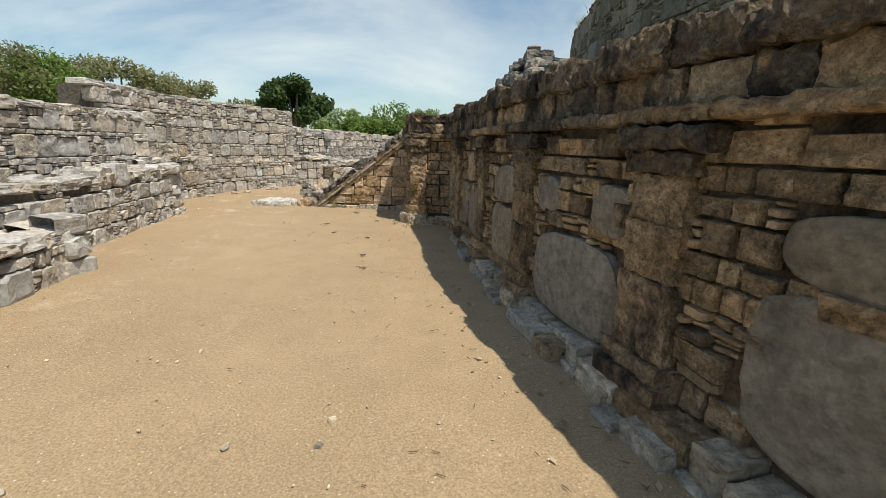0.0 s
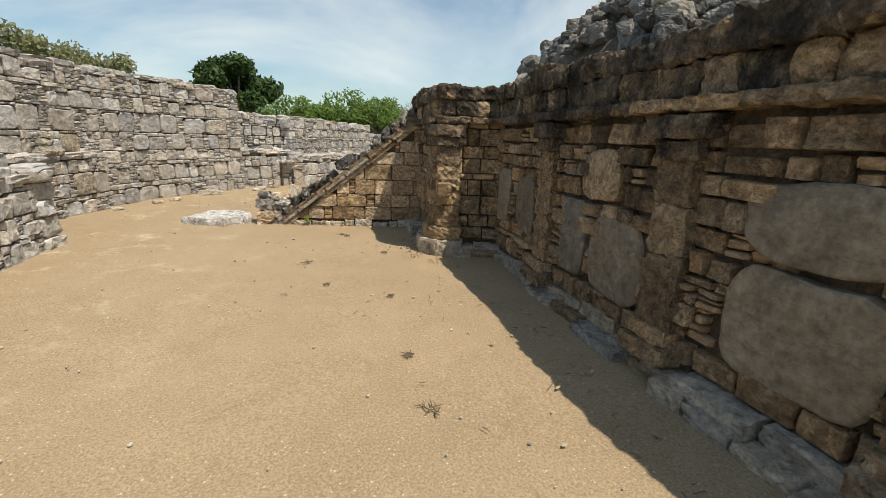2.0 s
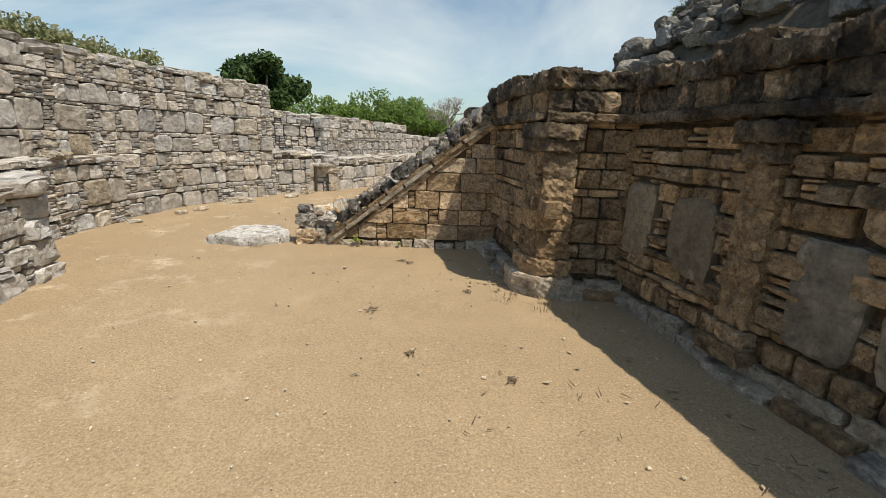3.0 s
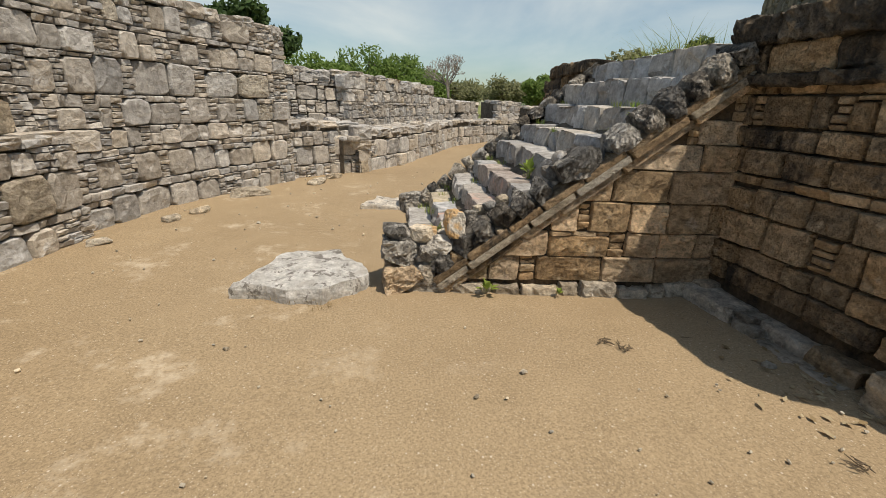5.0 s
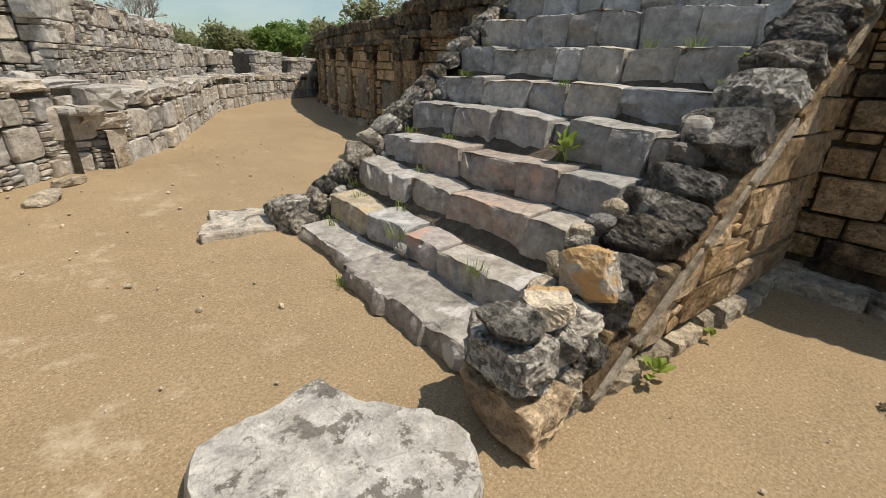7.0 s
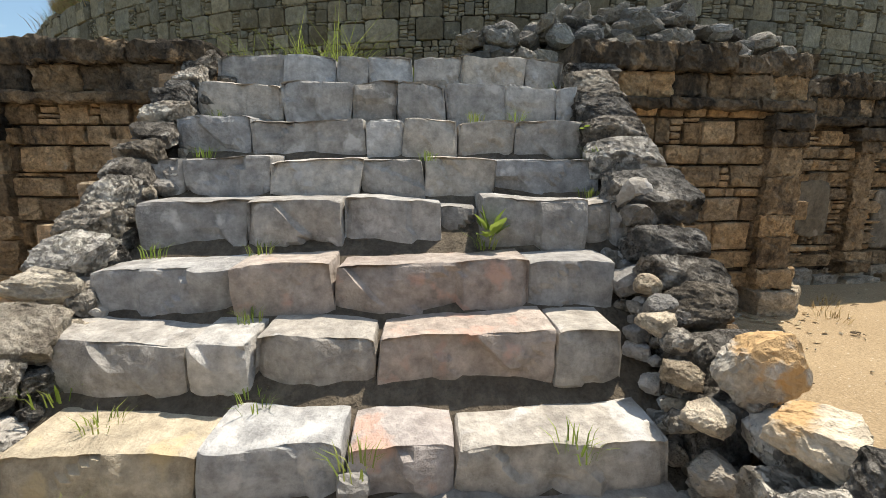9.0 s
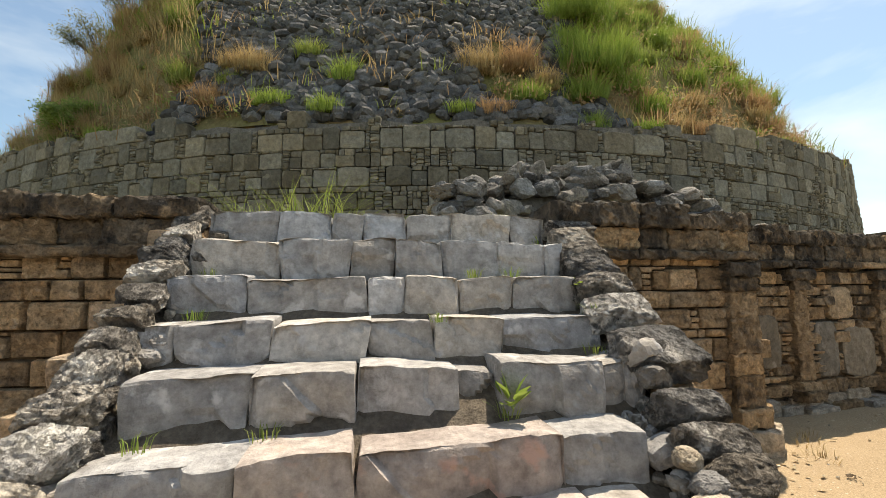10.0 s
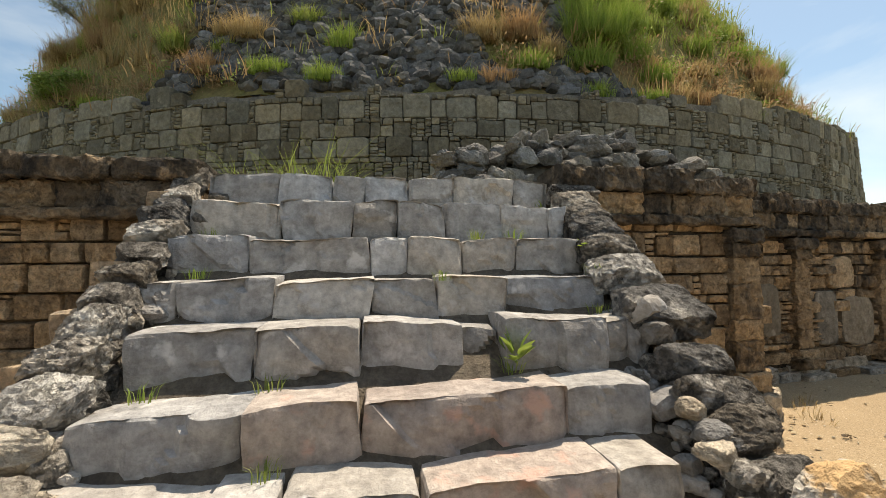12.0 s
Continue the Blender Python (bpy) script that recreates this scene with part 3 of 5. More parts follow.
def fitted_block(parent, name, line, s0, s1, z0, z1, front, mat, rng, depth=0.3, label="", rough=0.02, detail=5):
    """One dressed block of its own, with worn edges, on a face line."""
    w, h = s1 - s0, z1 - z0
    nx = max(4, min(16, int(w / 0.035)))
    nz = max(4, min(12, int(h / 0.03)))
    e = min(0.03 / max(w, 0.05), 0.2)
    ez = min(0.02 / max(h, 0.04), 0.2)
    tx = [-0.5, -0.5 + e] + [-0.5 + e + (1 - 2 * e) * i / (nx - 2) for i in range(1, nx - 2)] + [0.5 - e, 0.5]
    tz = [-0.5, -0.5 + ez] + [-0.5 + ez + (1 - 2 * ez) * i / (nz - 2) for i in range(1, nz - 2)] + [0.5 - ez, 0.5]
    vs, fs = grid_box((tx, (-0.5, 0.3, 0.46, 0.5), tz), 0.0, 0.0, rng, back=False)
    seed = rng.uniform(0, 100)
    out = []
    for p in vs:
        cut = sum(abs(2 * c) ** 10 for c in (p[0], p[1], p[2])) ** 0.1
        k = 1.0 / max(cut, 1.0)
        q = line.at((s0 + s1) / 2 + p[0] * w * (0.985 + 0.015 * k), (z0 + z1) / 2 + p[2] * h, front - depth / 2 + p[1] * depth * k)[0]
        out.append(tuple(q + noise.noise_vector(q * 5 + Vector((seed, 0, 0))) * rough * 0.6 + noise.noise_vector(q * 19 + Vector((seed, 0, 0))) * rough * 0.9 + noise.noise_vector(q * 43) * rough * 0.6))
    return mesh_object(name, out, fs, mat, parent, label)


def pilaster(parent, line, s, width, rng):
    """Tapered shaft of stacked blocks on a moulded base, with a stepped bracket capital."""
    half = width / 2
    shaft = fitted_block(parent, "pilaster", line, s - half, s + half, 0.34, 0.78, 0.075, KANJUR_DARK, rng, label="weathered shallow pilaster")
    fitted_block(shaft, "shaft_block", line, s - half * 0.97, s + half * 0.97, 0.785, 1.08, 0.072, KANJUR, rng)
    fitted_block(shaft, "shaft_block", line, s - half * 0.94, s + half * 0.94, 1.085, 1.34, 0.07, KANJUR_DARK, rng)
    fitted_block(shaft, "capital", line, s - half * 1.12, s + half * 1.12, 1.345, 1.455, 0.10, CROWN, rng)
    fitted_block(shaft, "capital", line, s - half * 1.55, s + half * 1.55, 1.46, 1.575, 0.135, CROWN, rng)
    fitted_block(shaft, "base_moulding", line, s - half * 1.15, s + half * 1.15, 0.24, 0.335, 0.11, KANJUR, rng)
    fitted_block(shaft, "base_moulding", line, s - half * 1.3, s + half * 1.3, 0.12, 0.235, 0.15, KANJUR_DARK, rng)


def crown_courses(parent, line, s0, s1, rng, top=2.05):
    """Cornice, frieze blocks and the ragged black top course."""
    for z0, z1, front, mat, lo, hi, rough in ((1.60, 1.675, 0.10, KANJUR_DARK, 0.35, 0.8, 0.02), (1.68, 1.86, 0.045, KANJUR_DARK, 0.16, 0.42, 0.022)):
        s = s0
        while s < s1 - 0.02:
            w = min(rng.uniform(lo, hi), s1 - s)
            if s1 - s - w < 0.12:
                w = s1 - s
            u = rng.random()
            m = CROWN if u < (0.75 if front > 0.08 else 0.62) else KANJUR_DARK if u < 0.88 else KANJUR
            fitted_block(parent, "cornice_block" if front > 0.08 else "frieze_block", line, s, s + w - 0.006, z0, z1, front + rng.uniform(-0.015, 0.01), m, rng, 0.35, rough=rough)
            s += w
    s = s0
    while s < s1 - 0.02:
        w = min(rng.uniform(0.25, 0.6), s1 - s)
        if s1 - s - w < 0.12:
            w = s1 - s
        fitted_block(parent, "top_block", line, s, s + w, 1.865, top + rng.uniform(-0.05, 0.04), 0.085 + rng.uniform(-0.03, 0.03), CROWN, rng, 0.5, rough=0.03)
        s += w


def footing(parent, line, s0, s1, rng):
    for front, z1, lo, hi in ((0.29, 0.07, 0.14, 0.6), (0.18, 0.15, 0.16, 0.55)):
        s = s0
        while s < s1:
            w = rng.uniform(lo, hi)
            near = min(1.0, max(0.35, (wall_s(9) - s) / 6.0)) if line is WALL else 0.6
            fitted_block(parent, "footing_stone", line, s, s + w - 0.02, -0.05, z1 + rng.uniform(-0.06, 0.04), front * near + rng.uniform(-0.09, 0.04), FOOT if rng.random() < 0.8 else KANJUR, rng, 0.4, rough=0.016)
            s += w


def plinth():
    rng = random.Random(5)
    wall = thing("wall_plinth", "curved plinth wall of tan porous stone with pilasters, slabs and black lichened top", "wall", kind="structure")
    flat = lambda s: 1.9
    core("wall_core", WALL, -0.1, flat, 0.8, JOINT_TAN, wall, 0.06)
    panels = [  # along y, height, outline
        (0.98, 1.78, 0.20, 0.94, 4.0), (1.05, 1.72, 0.97, 1.27, 2.8), (2.57, 3.74, 0.17, 0.85, 3.6), (2.57, 2.96, 0.92, 1.25, 3.2), (3.38, 3.76, 0.94, 1.24, 3.0),
        (4.22, 4.95, 0.28, 0.88, 4.5), (4.22, 4.92, 0.90, 1.29, 2.6), (5.52, 6.13, 0.30, 0.91, 4.5), (5.86, 6.30, 1.0, 1.38, 4.0), (6.2, 6.58, 0.32, 0.99, 6.0),
        (7.12, 7.57, 0.5, 1.07, 6.0), (7.78, 8.17, 0.5, 1.13, 6.0), (-0.9, 0.1, 0.2, 0.9, 3.0), (-0.8, 0.2, 0.95, 1.3, 3.0),
        (15.3, 15.9, 0.4, 1.1, 5.0), (16.4, 17.0, 0.35, 0.95, 5.0), (17.8, 18.4, 0.35, 1.1, 4.0), (19.4, 20.0, 0.35, 1.0, 4.0), (21.0, 21.6, 0.35, 1.1, 5.0)]
    holes = []
    for i, (y0, y1, z0, z1, sq) in enumerate(panels):
        s0, s1 = wall_s(y0), wall_s(y1)
        mat = KANJUR if (y0, z0) == (5.86, 1.0) else PANEL
        slab_panel(wall, WALL, s0, s1, z0, z1, 40 + i, mat, sq, 0.016)
        holes.append((s0 + 0.02, s1 - 0.02, z0 + 0.02, z1 - 0.02))
    for y, w in ((-2.4, 0.38), (-0.9, 0.38), (0.72, 0.40), (2.33, 0.40), (4.0, 0.38), (5.33, 0.27), (6.83, 0.24), (15.0, 0.25), (16.2, 0.26), (17.4, 0.28), (18.9, 0.3), (20.5, 0.3), (22.1, 0.3), (23.7, 0.3)):
        pilaster(wall, WALL, wall_s(y), w, rng)
    lay(wall, WALL, 0.16, lambda s: 1.62, rng, KANJUR, KANJUR_CHIP, (0.06, 0.17), (0.12, 0.36), 0.4, 0.3, 0.18, 0.034, 300, holes, "facing_stone", 0.013,
        KANJUR_DARK, 0.42, False, wall_s(4.5), (wall_s(-1.5), wall_s(8.6)))
    lay(wall, WALL, 0.16, lambda s: 1.62, rng, KANJUR, KANJUR_CHIP, (0.12, 0.2), (0.2, 0.5), 0.3, 0.3, 0.16, 0.02, 0, holes, "facing_stone", 0.009,
        None, 0.0, False, None, (wall_s(14.4), WALL.length - 0.1))
    crown_courses(wall, WALL, wall_s(-3.0), wall_s(8.55), rng)
    crown_courses(wall, WALL, wall_s(14.35), wall_s(26.0), rng)
    footing(wall, WALL, wall_s(-1.5), wall_s(8.3), rng)
    footing(wall, WALL, wall_s(14.5), wall_s(24), rng)


plinth()


# ---- the bastion round the stairs ----
def bastion():
    rng = random.Random(8)
    # the outer side lies on the left of each run
    for run in ([(0.12, 8.22), (-0.70, 8.32), (-0.84, 10.2)], [(-0.80, 12.8), (-0.70, 14.62), (0.30, 14.75)]):
        line = Line(run, 0.0)
        wall = thing("wall_bastion", "projecting stair bastion of tan porous blocks with corner pilaster and black top", "wall", kind="structure")
        core("wall_core", line, -0.1, lambda s: 1.9, 0.7, JOINT_TAN, wall, 0.05, 0.2)
        lay(wall, line, 0.2, lambda s: 1.62, rng, KANJUR, KANJUR_CHIP, (0.13, 0.24), (0.2, 0.42), 0.25, 0.3, 0.16, 0.018, 300, (), "facing_stone", 0.009, KANJUR_DARK, 0.4, False)
        c = line.d[1]
        for a, b in ((c - 0.30, c - 0.005), (c + 0.005, c + 0.30)):
            mid, half = (a + b) / 2, (b - a) / 2
            shaft = fitted_block(wall, "pilaster", line, a, b, 0.36, 0.62, 0.07, KANJUR_DARK, rng, label="corner pilaster of stacked blocks")
            for z0, z1, f, k, m in ((0.625, 0.8, 0.068, 1.0, KANJUR), (0.805, 1.1, 0.07, 0.98, KANJUR_DARK), (1.105, 1.33, 0.068, 0.97, KANJUR), (1.335, 1.45, 0.1, 1.1, CROWN), (1.455, 1.58, 0.12, 1.2, CROWN)):
                fitted_block(shaft, "capital" if f > 0.09 else "shaft_block", line, mid - half * k, mid + half * k, z0, z1, f, m, rng)
            fitted_block(shaft, "base_moulding", line, mid - half * 1.15, mid + half * 1.15, 0.2, 0.355, 0.12, KANJUR, rng)
            fitted_block(shaft, "base_moulding", line, mid - half * 1.3, mid + half * 1.3, -0.05, 0.195, 0.19, FOOT, rng, rough=0.02)
        for a, b in ((0.0, c - 0.005), (c + 0.005, line.length)):
            crown_courses(wall, line, a, b, rng, 2.03)
        for a, b in ((0.0, c - 0.45), (c + 0.45, line.length)):
            footing(wall, line, a, b, rng)


bastion()


# ---- the staircase ----
STEPS = [  # front x, top z, joints from the far end (plan y 12.6) to the near end, as shares of the width
    (-3.16, 0.13, (0, 0.42, 1)), (-2.88, 0.30, (0, 0.28, 0.5, 0.665, 1)), (-2.58, 0.54, (0, 0.26, 0.36, 0.57, 0.88, 1)), (-2.32, 0.745, (0, 0.26, 0.45, 0.83, 1)),
    (-2.01, 0.99, (0, 0.21, 0.40, 0.60, 0.68, 0.90, 0.955, 1)), (-1.70, 1.20, (0, 0.08, 0.26, 0.46, 0.60, 0.76, 1)), (-1.40, 1.44, (0, 0.17, 0.45, 0.54, 0.675, 0.82, 1)),
    (-1.18, 1.69, (0, 0.22, 0.40, 0.52, 0.65, 0.81, 0.95, 1)), (-0.86, 1.94, (0, 0.19, 0.34, 0.43, 0.56, 0.70, 0.89, 1))]


def step_block(parent, x0, x1, y0, y1, z0, z1, mat, rng, wear=0.02, ragged=0.0):
    """A single stair block: front at x0, worn upper edge, chipped faces."""
    nx, ny, nz = 12, max(7, int((y1 - y0) / 0.028)), 11
    ticks = lambda k, e: [-0.5, -0.5 + e] + [-0.5 + e + (1 - 2 * e) * i / (k - 2) for i in range(1, k - 2)] + [0.5 - e, 0.5]
    vs, fs = grid_box((ticks(nx, 0.03), ticks(ny, min(0.2, 0.03 / (y1 - y0))), ticks(nz, 0.06)), 0.0, 0.0, rng)
    seed = Vector((rng.uniform(0, 50), rng.uniform(0, 50), 0))
    tilt = rng.uniform(-0.014, 0.014)
    worn = rng.uniform(0.006, 0.022)
    slant = (rng.uniform(-0.018, 0.018), rng.uniform(-0.018, 0.018))
    facets = [(rng.uniform(y0, y1), rng.uniform(z0, z1), rng.uniform(-0.2, 0.2), rng.uniform(-0.08, 0.16), rng.uniform(-0.008, 0.008)) for _ in range(max(3, int((y1 - y0) / 0.1)))]
    out = []
    for p in vs:
        q = Vector((x0 + (p[0] + 0.5) * (x1 - x0), y0 + (p[1] + 0.5) * (y1 - y0), z0 + (p[2] + 0.5) * (z1 - z0)))
        front, topside = p[0] < -0.49, p[2] > 0.49
        lump = noise.noise(Vector((q.y * 2.6, q.z * 4, 0)) + seed)
        flake = max(0.0, noise.noise(Vector((q.y * 5.5, 0, 3)) + seed * 2)) + 0.5 * abs(noise.noise(Vector((q.y * 14, q.z * 9, 1)) + seed))
        edge = wear * (0.35 + 2.2 * flake)
        deep, drop = q.x - x0, z1 - q.z
        end = min(q.y - y0, y1 - q.y)
        best = min(facets, key=lambda f: (f[0] - q.y) ** 2 + (f[1] - q.z) ** 2)
        facet = best[2] * (q.y - best[0]) + best[3] * (q.z - best[1]) + best[4]
        if front:
            q.x -= 0.012 * math.cos(math.pi * p[2]) - 0.03 * lump - facet
            q.x += ragged * noise.noise(Vector((q.y * 3.7, 0, 9)) + seed) + ragged * 0.5 * noise.noise(Vector((q.y * 9, q.z * 4, 2)) + seed)
            q.x += edge * math.exp(-drop / (0.02 + edge)) + worn * math.exp(-end / 0.02)
        if topside:
            q.z += 0.014 * noise.noise(q * 3.3 + seed) - 0.7 * edge * math.exp(-deep / (0.015 + edge)) - 0.6 * worn * math.exp(-end / 0.025) * math.exp(-max(deep, 0) / 0.12)
        if abs(p[1]) > 0.49:
            q.y -= math.copysign(0.001 + ((0.012 if z1 > 1.3 else 0.006) * (0.4 + flake * 1.5) if (front or topside) else 0), p[1])
        q += noise.noise_vector(q * 4.2 + seed) * 0.007 + noise.noise_vector(q * 17 + seed) * 0.004
        q.z += p[1] * tilt * 2
        q.y += slant[0 if p[1] < 0 else 1] * p[2] * 2 * abs(2 * p[1])
        out.append(tuple(q))
    return mesh_object("step_block", out, fs, mat, parent)


def stairs():
    rng = random.Random(21)
    stair = thing("staircase", "broad flight of nine worn grey stone block steps", "stairs", kind="structure")
    for i, (x, z, joints) in enumerate(STEPS):
        far, near = ((12.53, 10.5), (12.57, 10.54), (12.70, 10.57), (12.66, 10.49), (12.63, 10.28), (12.76, 10.33), (12.74, 10.31), (12.73, 10.31), (12.74, 10.30))[i]
        back = STEPS[i + 1][0] + 0.12 if i < 8 else x + 0.42
        low = STEPS[i - 1][1] - 0.06 if i else -0.05
        for k, (a, b) in enumerate(zip(joints, joints[1:])):
            y1, y0 = far + (near - far) * a, far + (near - far) * b
            mat = STEP
            if i == 1 and k == 0:
                mat = STEP_YELLOW
            if (i, k) in ((1, 2), (3, 1), (3, 2), (2, 3)):
                mat = STEP_PINK
            dx, dz = rng.uniform(-0.022, 0.018), rng.uniform(-0.014, 0.01)
            if (i, k) == (4, 3):
                dx, dz = 0.10, -0.03
            wear = 0.016 if i > 4 else 0.012
            ragged = 0.022 if i < 4 else 0.010
            if i == 0:
                dx, dz, wear, ragged = (-0.02, -0.02, 0.03, 0.06) if k == 0 else (-0.10, 0.0, 0.03, 0.06)
            step_block(stair, x + dx, back, y0 + 0.001, y1 - 0.001, low, z + dz, mat, rng, wear, ragged)
    # small wedge stones in the gaps
    for x, y, z, w in ((-2.88, 11.53, 0.16, 0.1), (-2.02, 10.3, 1.02, 0.13), (-2.3, 10.42, 0.66, 0.12), (-3.12, 11.62, 0.05, 0.1)):
        piece("wedge_stone", "wedge_stone", ROCKS, STEP, pose(x, y, z, rng.uniform(0, 60), 0, rng.uniform(0, 180)) @ Matrix.Diagonal((w, w * 1.3, w * 0.8, 1)), stair, rng)
    # rubble bed under the steps
    vs, fs = [], []
    prof = [(-2.95, -0.05), (-2.95, 0.08), (-0.75, 1.72), (0.2, 1.72), (0.2, -0.05)]
    for y in (10.2, 12.8):
        vs += [(x, y, z) for x, z in prof]
    fs = [(0, 1, 2, 3, 4), (9, 8, 7, 6, 5)] + [(k, k + 5, (k + 1) % 5 + 5, (k + 1) % 5) for k in range(5)]
    mesh_object("stair_bed", vs, fs, JOINT, stair)


stairs()


RAKE = 0.768


def rake_z(x, at_low=-0.02, x_low=-3.2):
    return at_low + (x - x_low) * RAKE


def ramp_wall(tag, line, coping_y, rng, label):
    """The side wall of the flight: facing blocks under a raking moulding, with a row of black stones on it."""
    wall = thing("wall_ramp", label, "wall", kind="structure")
    limit = lambda s: rake_z(line.at(s)[0].x) - 0.1
    core("wall_core", line, -0.1, lambda s: max(0.05, rake_z(line.at(s)[0].x) - 0.14), 0.36, JOINT_TAN, wall, 0.03, 0.15)
    lay(wall, line, 0.1, limit, rng, KANJUR_SUNLIT, KANJUR_CHIP, (0.14, 0.26), (0.2, 0.55), 0.16, 0.12, 0.16, 0.016, 300, (), "facing_stone", 0.0, KANJUR, 0.3, False)
    s = 0.1
    while s < line.length:
        w = rng.uniform(0.14, 0.34)
        fitted_block(wall, "footing_stone", line, s, s + w - 0.02, -0.05, 0.09 + rng.uniform(-0.03, 0.03), 0.05 + rng.uniform(-0.02, 0.05), FOOT, rng, 0.3, rough=0.02)
        s += w
    return wall


def raking_moulding(wall, x0, x1, y0, y1, out, rng):
    """Dressed strips that climb along the top of the ramp's side."""
    up = Vector((1, (y1 - y0) / (x1 - x0), RAKE)).normalized()
    side = Vector((0, out, 0))
    norm = up.cross(side).normalized()
    if norm.z < 0:
        norm = -norm
    total = (Vector((x1, y1, 0)) - Vector((x0, y0, 0))).length / math.cos(math.atan(RAKE))
    for lift, height, proud, mat in ((-0.135, 0.06, 0.03, KANJUR_SUNLIT), (-0.08, 0.05, 0.055, FOOT), (-0.03, 0.05, 0.035, KANJUR_DARK)):
        s = 0.0
        while s < total - 0.02:
            w = min(rng.uniform(0.25, 0.6), total - s)
            if total - s - w < 0.1:
                w = total - s
            o = Vector((x0, y0, rake_z(x0))) + up * (s + w / 2) + norm * lift + side * (proud - 0.12)
            m = Matrix.Translation(o) @ Matrix((up, side, norm)).transposed().to_4x4() @ Matrix.Diagonal((w - 0.008, 0.24, height, 1))
            piece("raking_moulding", "raking_moulding", FULL_BLOCKS, mat if rng.random() < 0.85 else KANJUR_DARK, m, wall, rng)
            s += w


FULL_BLOCKS = [grid_box((T4, T4, T4), 0.012, 0.4, RNG) for _ in range(5)]


def ramp_copings():
    rng = random.Random(33)
    near = Line([(-3.05, 10.13), (-2.8, 10.10), (-0.78, 10.0)][::-1])
    far = Line([(-0.75, 13.06), (-3.05, 12.92)][::-1])
    wn_ = ramp_wall("near", near, 10.1, rng, "raking side wall of the stairs in tan blocks with pale footing stones")
    raking_moulding(wn_, -3.04, -0.80, 10.11, 10.0, -1, rng)
    wf = ramp_wall("far", far, 13.0, rng, "far raking side wall of the stairs in tan blocks")
    # transverse bars of black lichened stone up the near side
    for x, w, d, h, lift, mat in ((-2.76, 0.2, 0.26, 0.2, -0.10, COPING), (-2.62, 0.15, 0.3, 0.17, -0.08, COPING), (-2.48, 0.15, 0.34, 0.17, -0.05, COPING), (-2.34, 0.15, 0.36, 0.16, -0.05, COPING), (-2.20, 0.15, 0.32, 0.16, -0.04, COPING),
                                  (-1.94, 0.34, 0.37, 0.22, 0.0, COPING), (-1.66, 0.2, 0.4, 0.17, -0.02, PIER), (-1.49, 0.15, 0.38, 0.19, 0.0, COPING), (-1.34, 0.16, 0.38, 0.17, 0.0, COPING), (-1.19, 0.15, 0.36, 0.17, 0.0, COPING),
                                  (-1.04, 0.16, 0.36, 0.17, -0.01, PIER), (-0.9, 0.15, 0.36, 0.17, -0.01, COPING)):
        m = Matrix.Translation((x, 10.30 - 0.075 * (x + 3.2), rake_z(x) + 0.06 + 0.3 * lift)) @ Euler((rng.uniform(-0.08, 0.08), -math.atan(RAKE) + rng.uniform(-0.12, 0.12), rng.uniform(-0.1, 0.1))).to_matrix().to_4x4() @ Matrix.Diagonal((w * 1.1, d * 1.0, h * 0.98, 1))
        piece("coping_stone", "coping_bar", BARS, mat, m, wn_, rng, "paler grey coping stone" if mat is PIER else "")
    # lower, more broken coping up the far side
    x = -3.0
    while x < -0.85:
        w = rng.uniform(0.11, 0.22)
        k = (x + 3.2) / 2.4
        y = 12.74 + 0.12 * k
        pale = -2.75 < x < -2.4 or rng.random() < 0.12
        m = Matrix.Translation((x + w / 2, y, max(0.1, rake_z(x + w / 2) + 0.03))) @ Euler((rng.uniform(-0.12, 0.12), -math.atan(RAKE) + rng.uniform(-0.15, 0.15), rng.uniform(-0.15, 0.15))).to_matrix().to_4x4() @ Matrix.Diagonal((w * 1.15, rng.uniform(0.2, 0.3), rng.uniform(0.12, 0.17), 1))
        piece("coping_stone", "coping_bar", BARS, FOOT if pale else PIER if rng.random() < 0.3 else COPING, m, wf, rng, "pale rough coping stone" if pale else "")
        for _ in range(4):
            u = rng.uniform(0.05, 0.11)
            q = Vector((x + w * rng.random(), y + rng.uniform(-0.2, 0.1), max(0.06, rake_z(x) + rng.uniform(-0.08, 0.03))))
            piece("coping_fragment", "coping_stone", KNOBS, rng.choice((COPING, PIER, GREY)), Matrix.Translation(q) @ Euler((rng.uniform(0, 3), rng.uniform(0, 3), 0)).to_matrix().to_4x4() @ Matrix.Diagonal((u, u * 1.2, u * 0.8, 1)), wf, rng)
        x += w


def knob(seed, ball=0.35):
    """A rough, pitted, roughly blocky field stone."""
    rng = random.Random(seed)
    t = [-0.5 + i / 13 for i in range(14)]
    vs, fs = grid_box((t, t, t), 0.0, 0.0, rng)
    off = Vector((seed * 3.7, 0, 0))
    cuts = [Vector((rng.gauss(0, 1), rng.gauss(0, 1), rng.gauss(0, 0.8))).normalized() for _ in range(7)]
    cut_at = 0.44
    out = []
    for p in vs:
        q = Vector(p)
        q = q.lerp(q.normalized() * 0.58, ball)
        q += noise.noise_vector(q * 2.2 + off) * 0.09
        for cut in cuts:
            over = q.dot(cut) - cut_at
            if over > 0:
                q -= cut * over * 0.85
        q += noise.noise_vector(q * 6 + off) * 0.035 + noise.noise_vector(q * 15 + off) * 0.04
        out.append(tuple(q))
    return out, fs


KNOBS = [knob(i) for i in range(7)]
BARS = [knob(20 + i, 0.12) for i in range(8)]
ramp_copings()


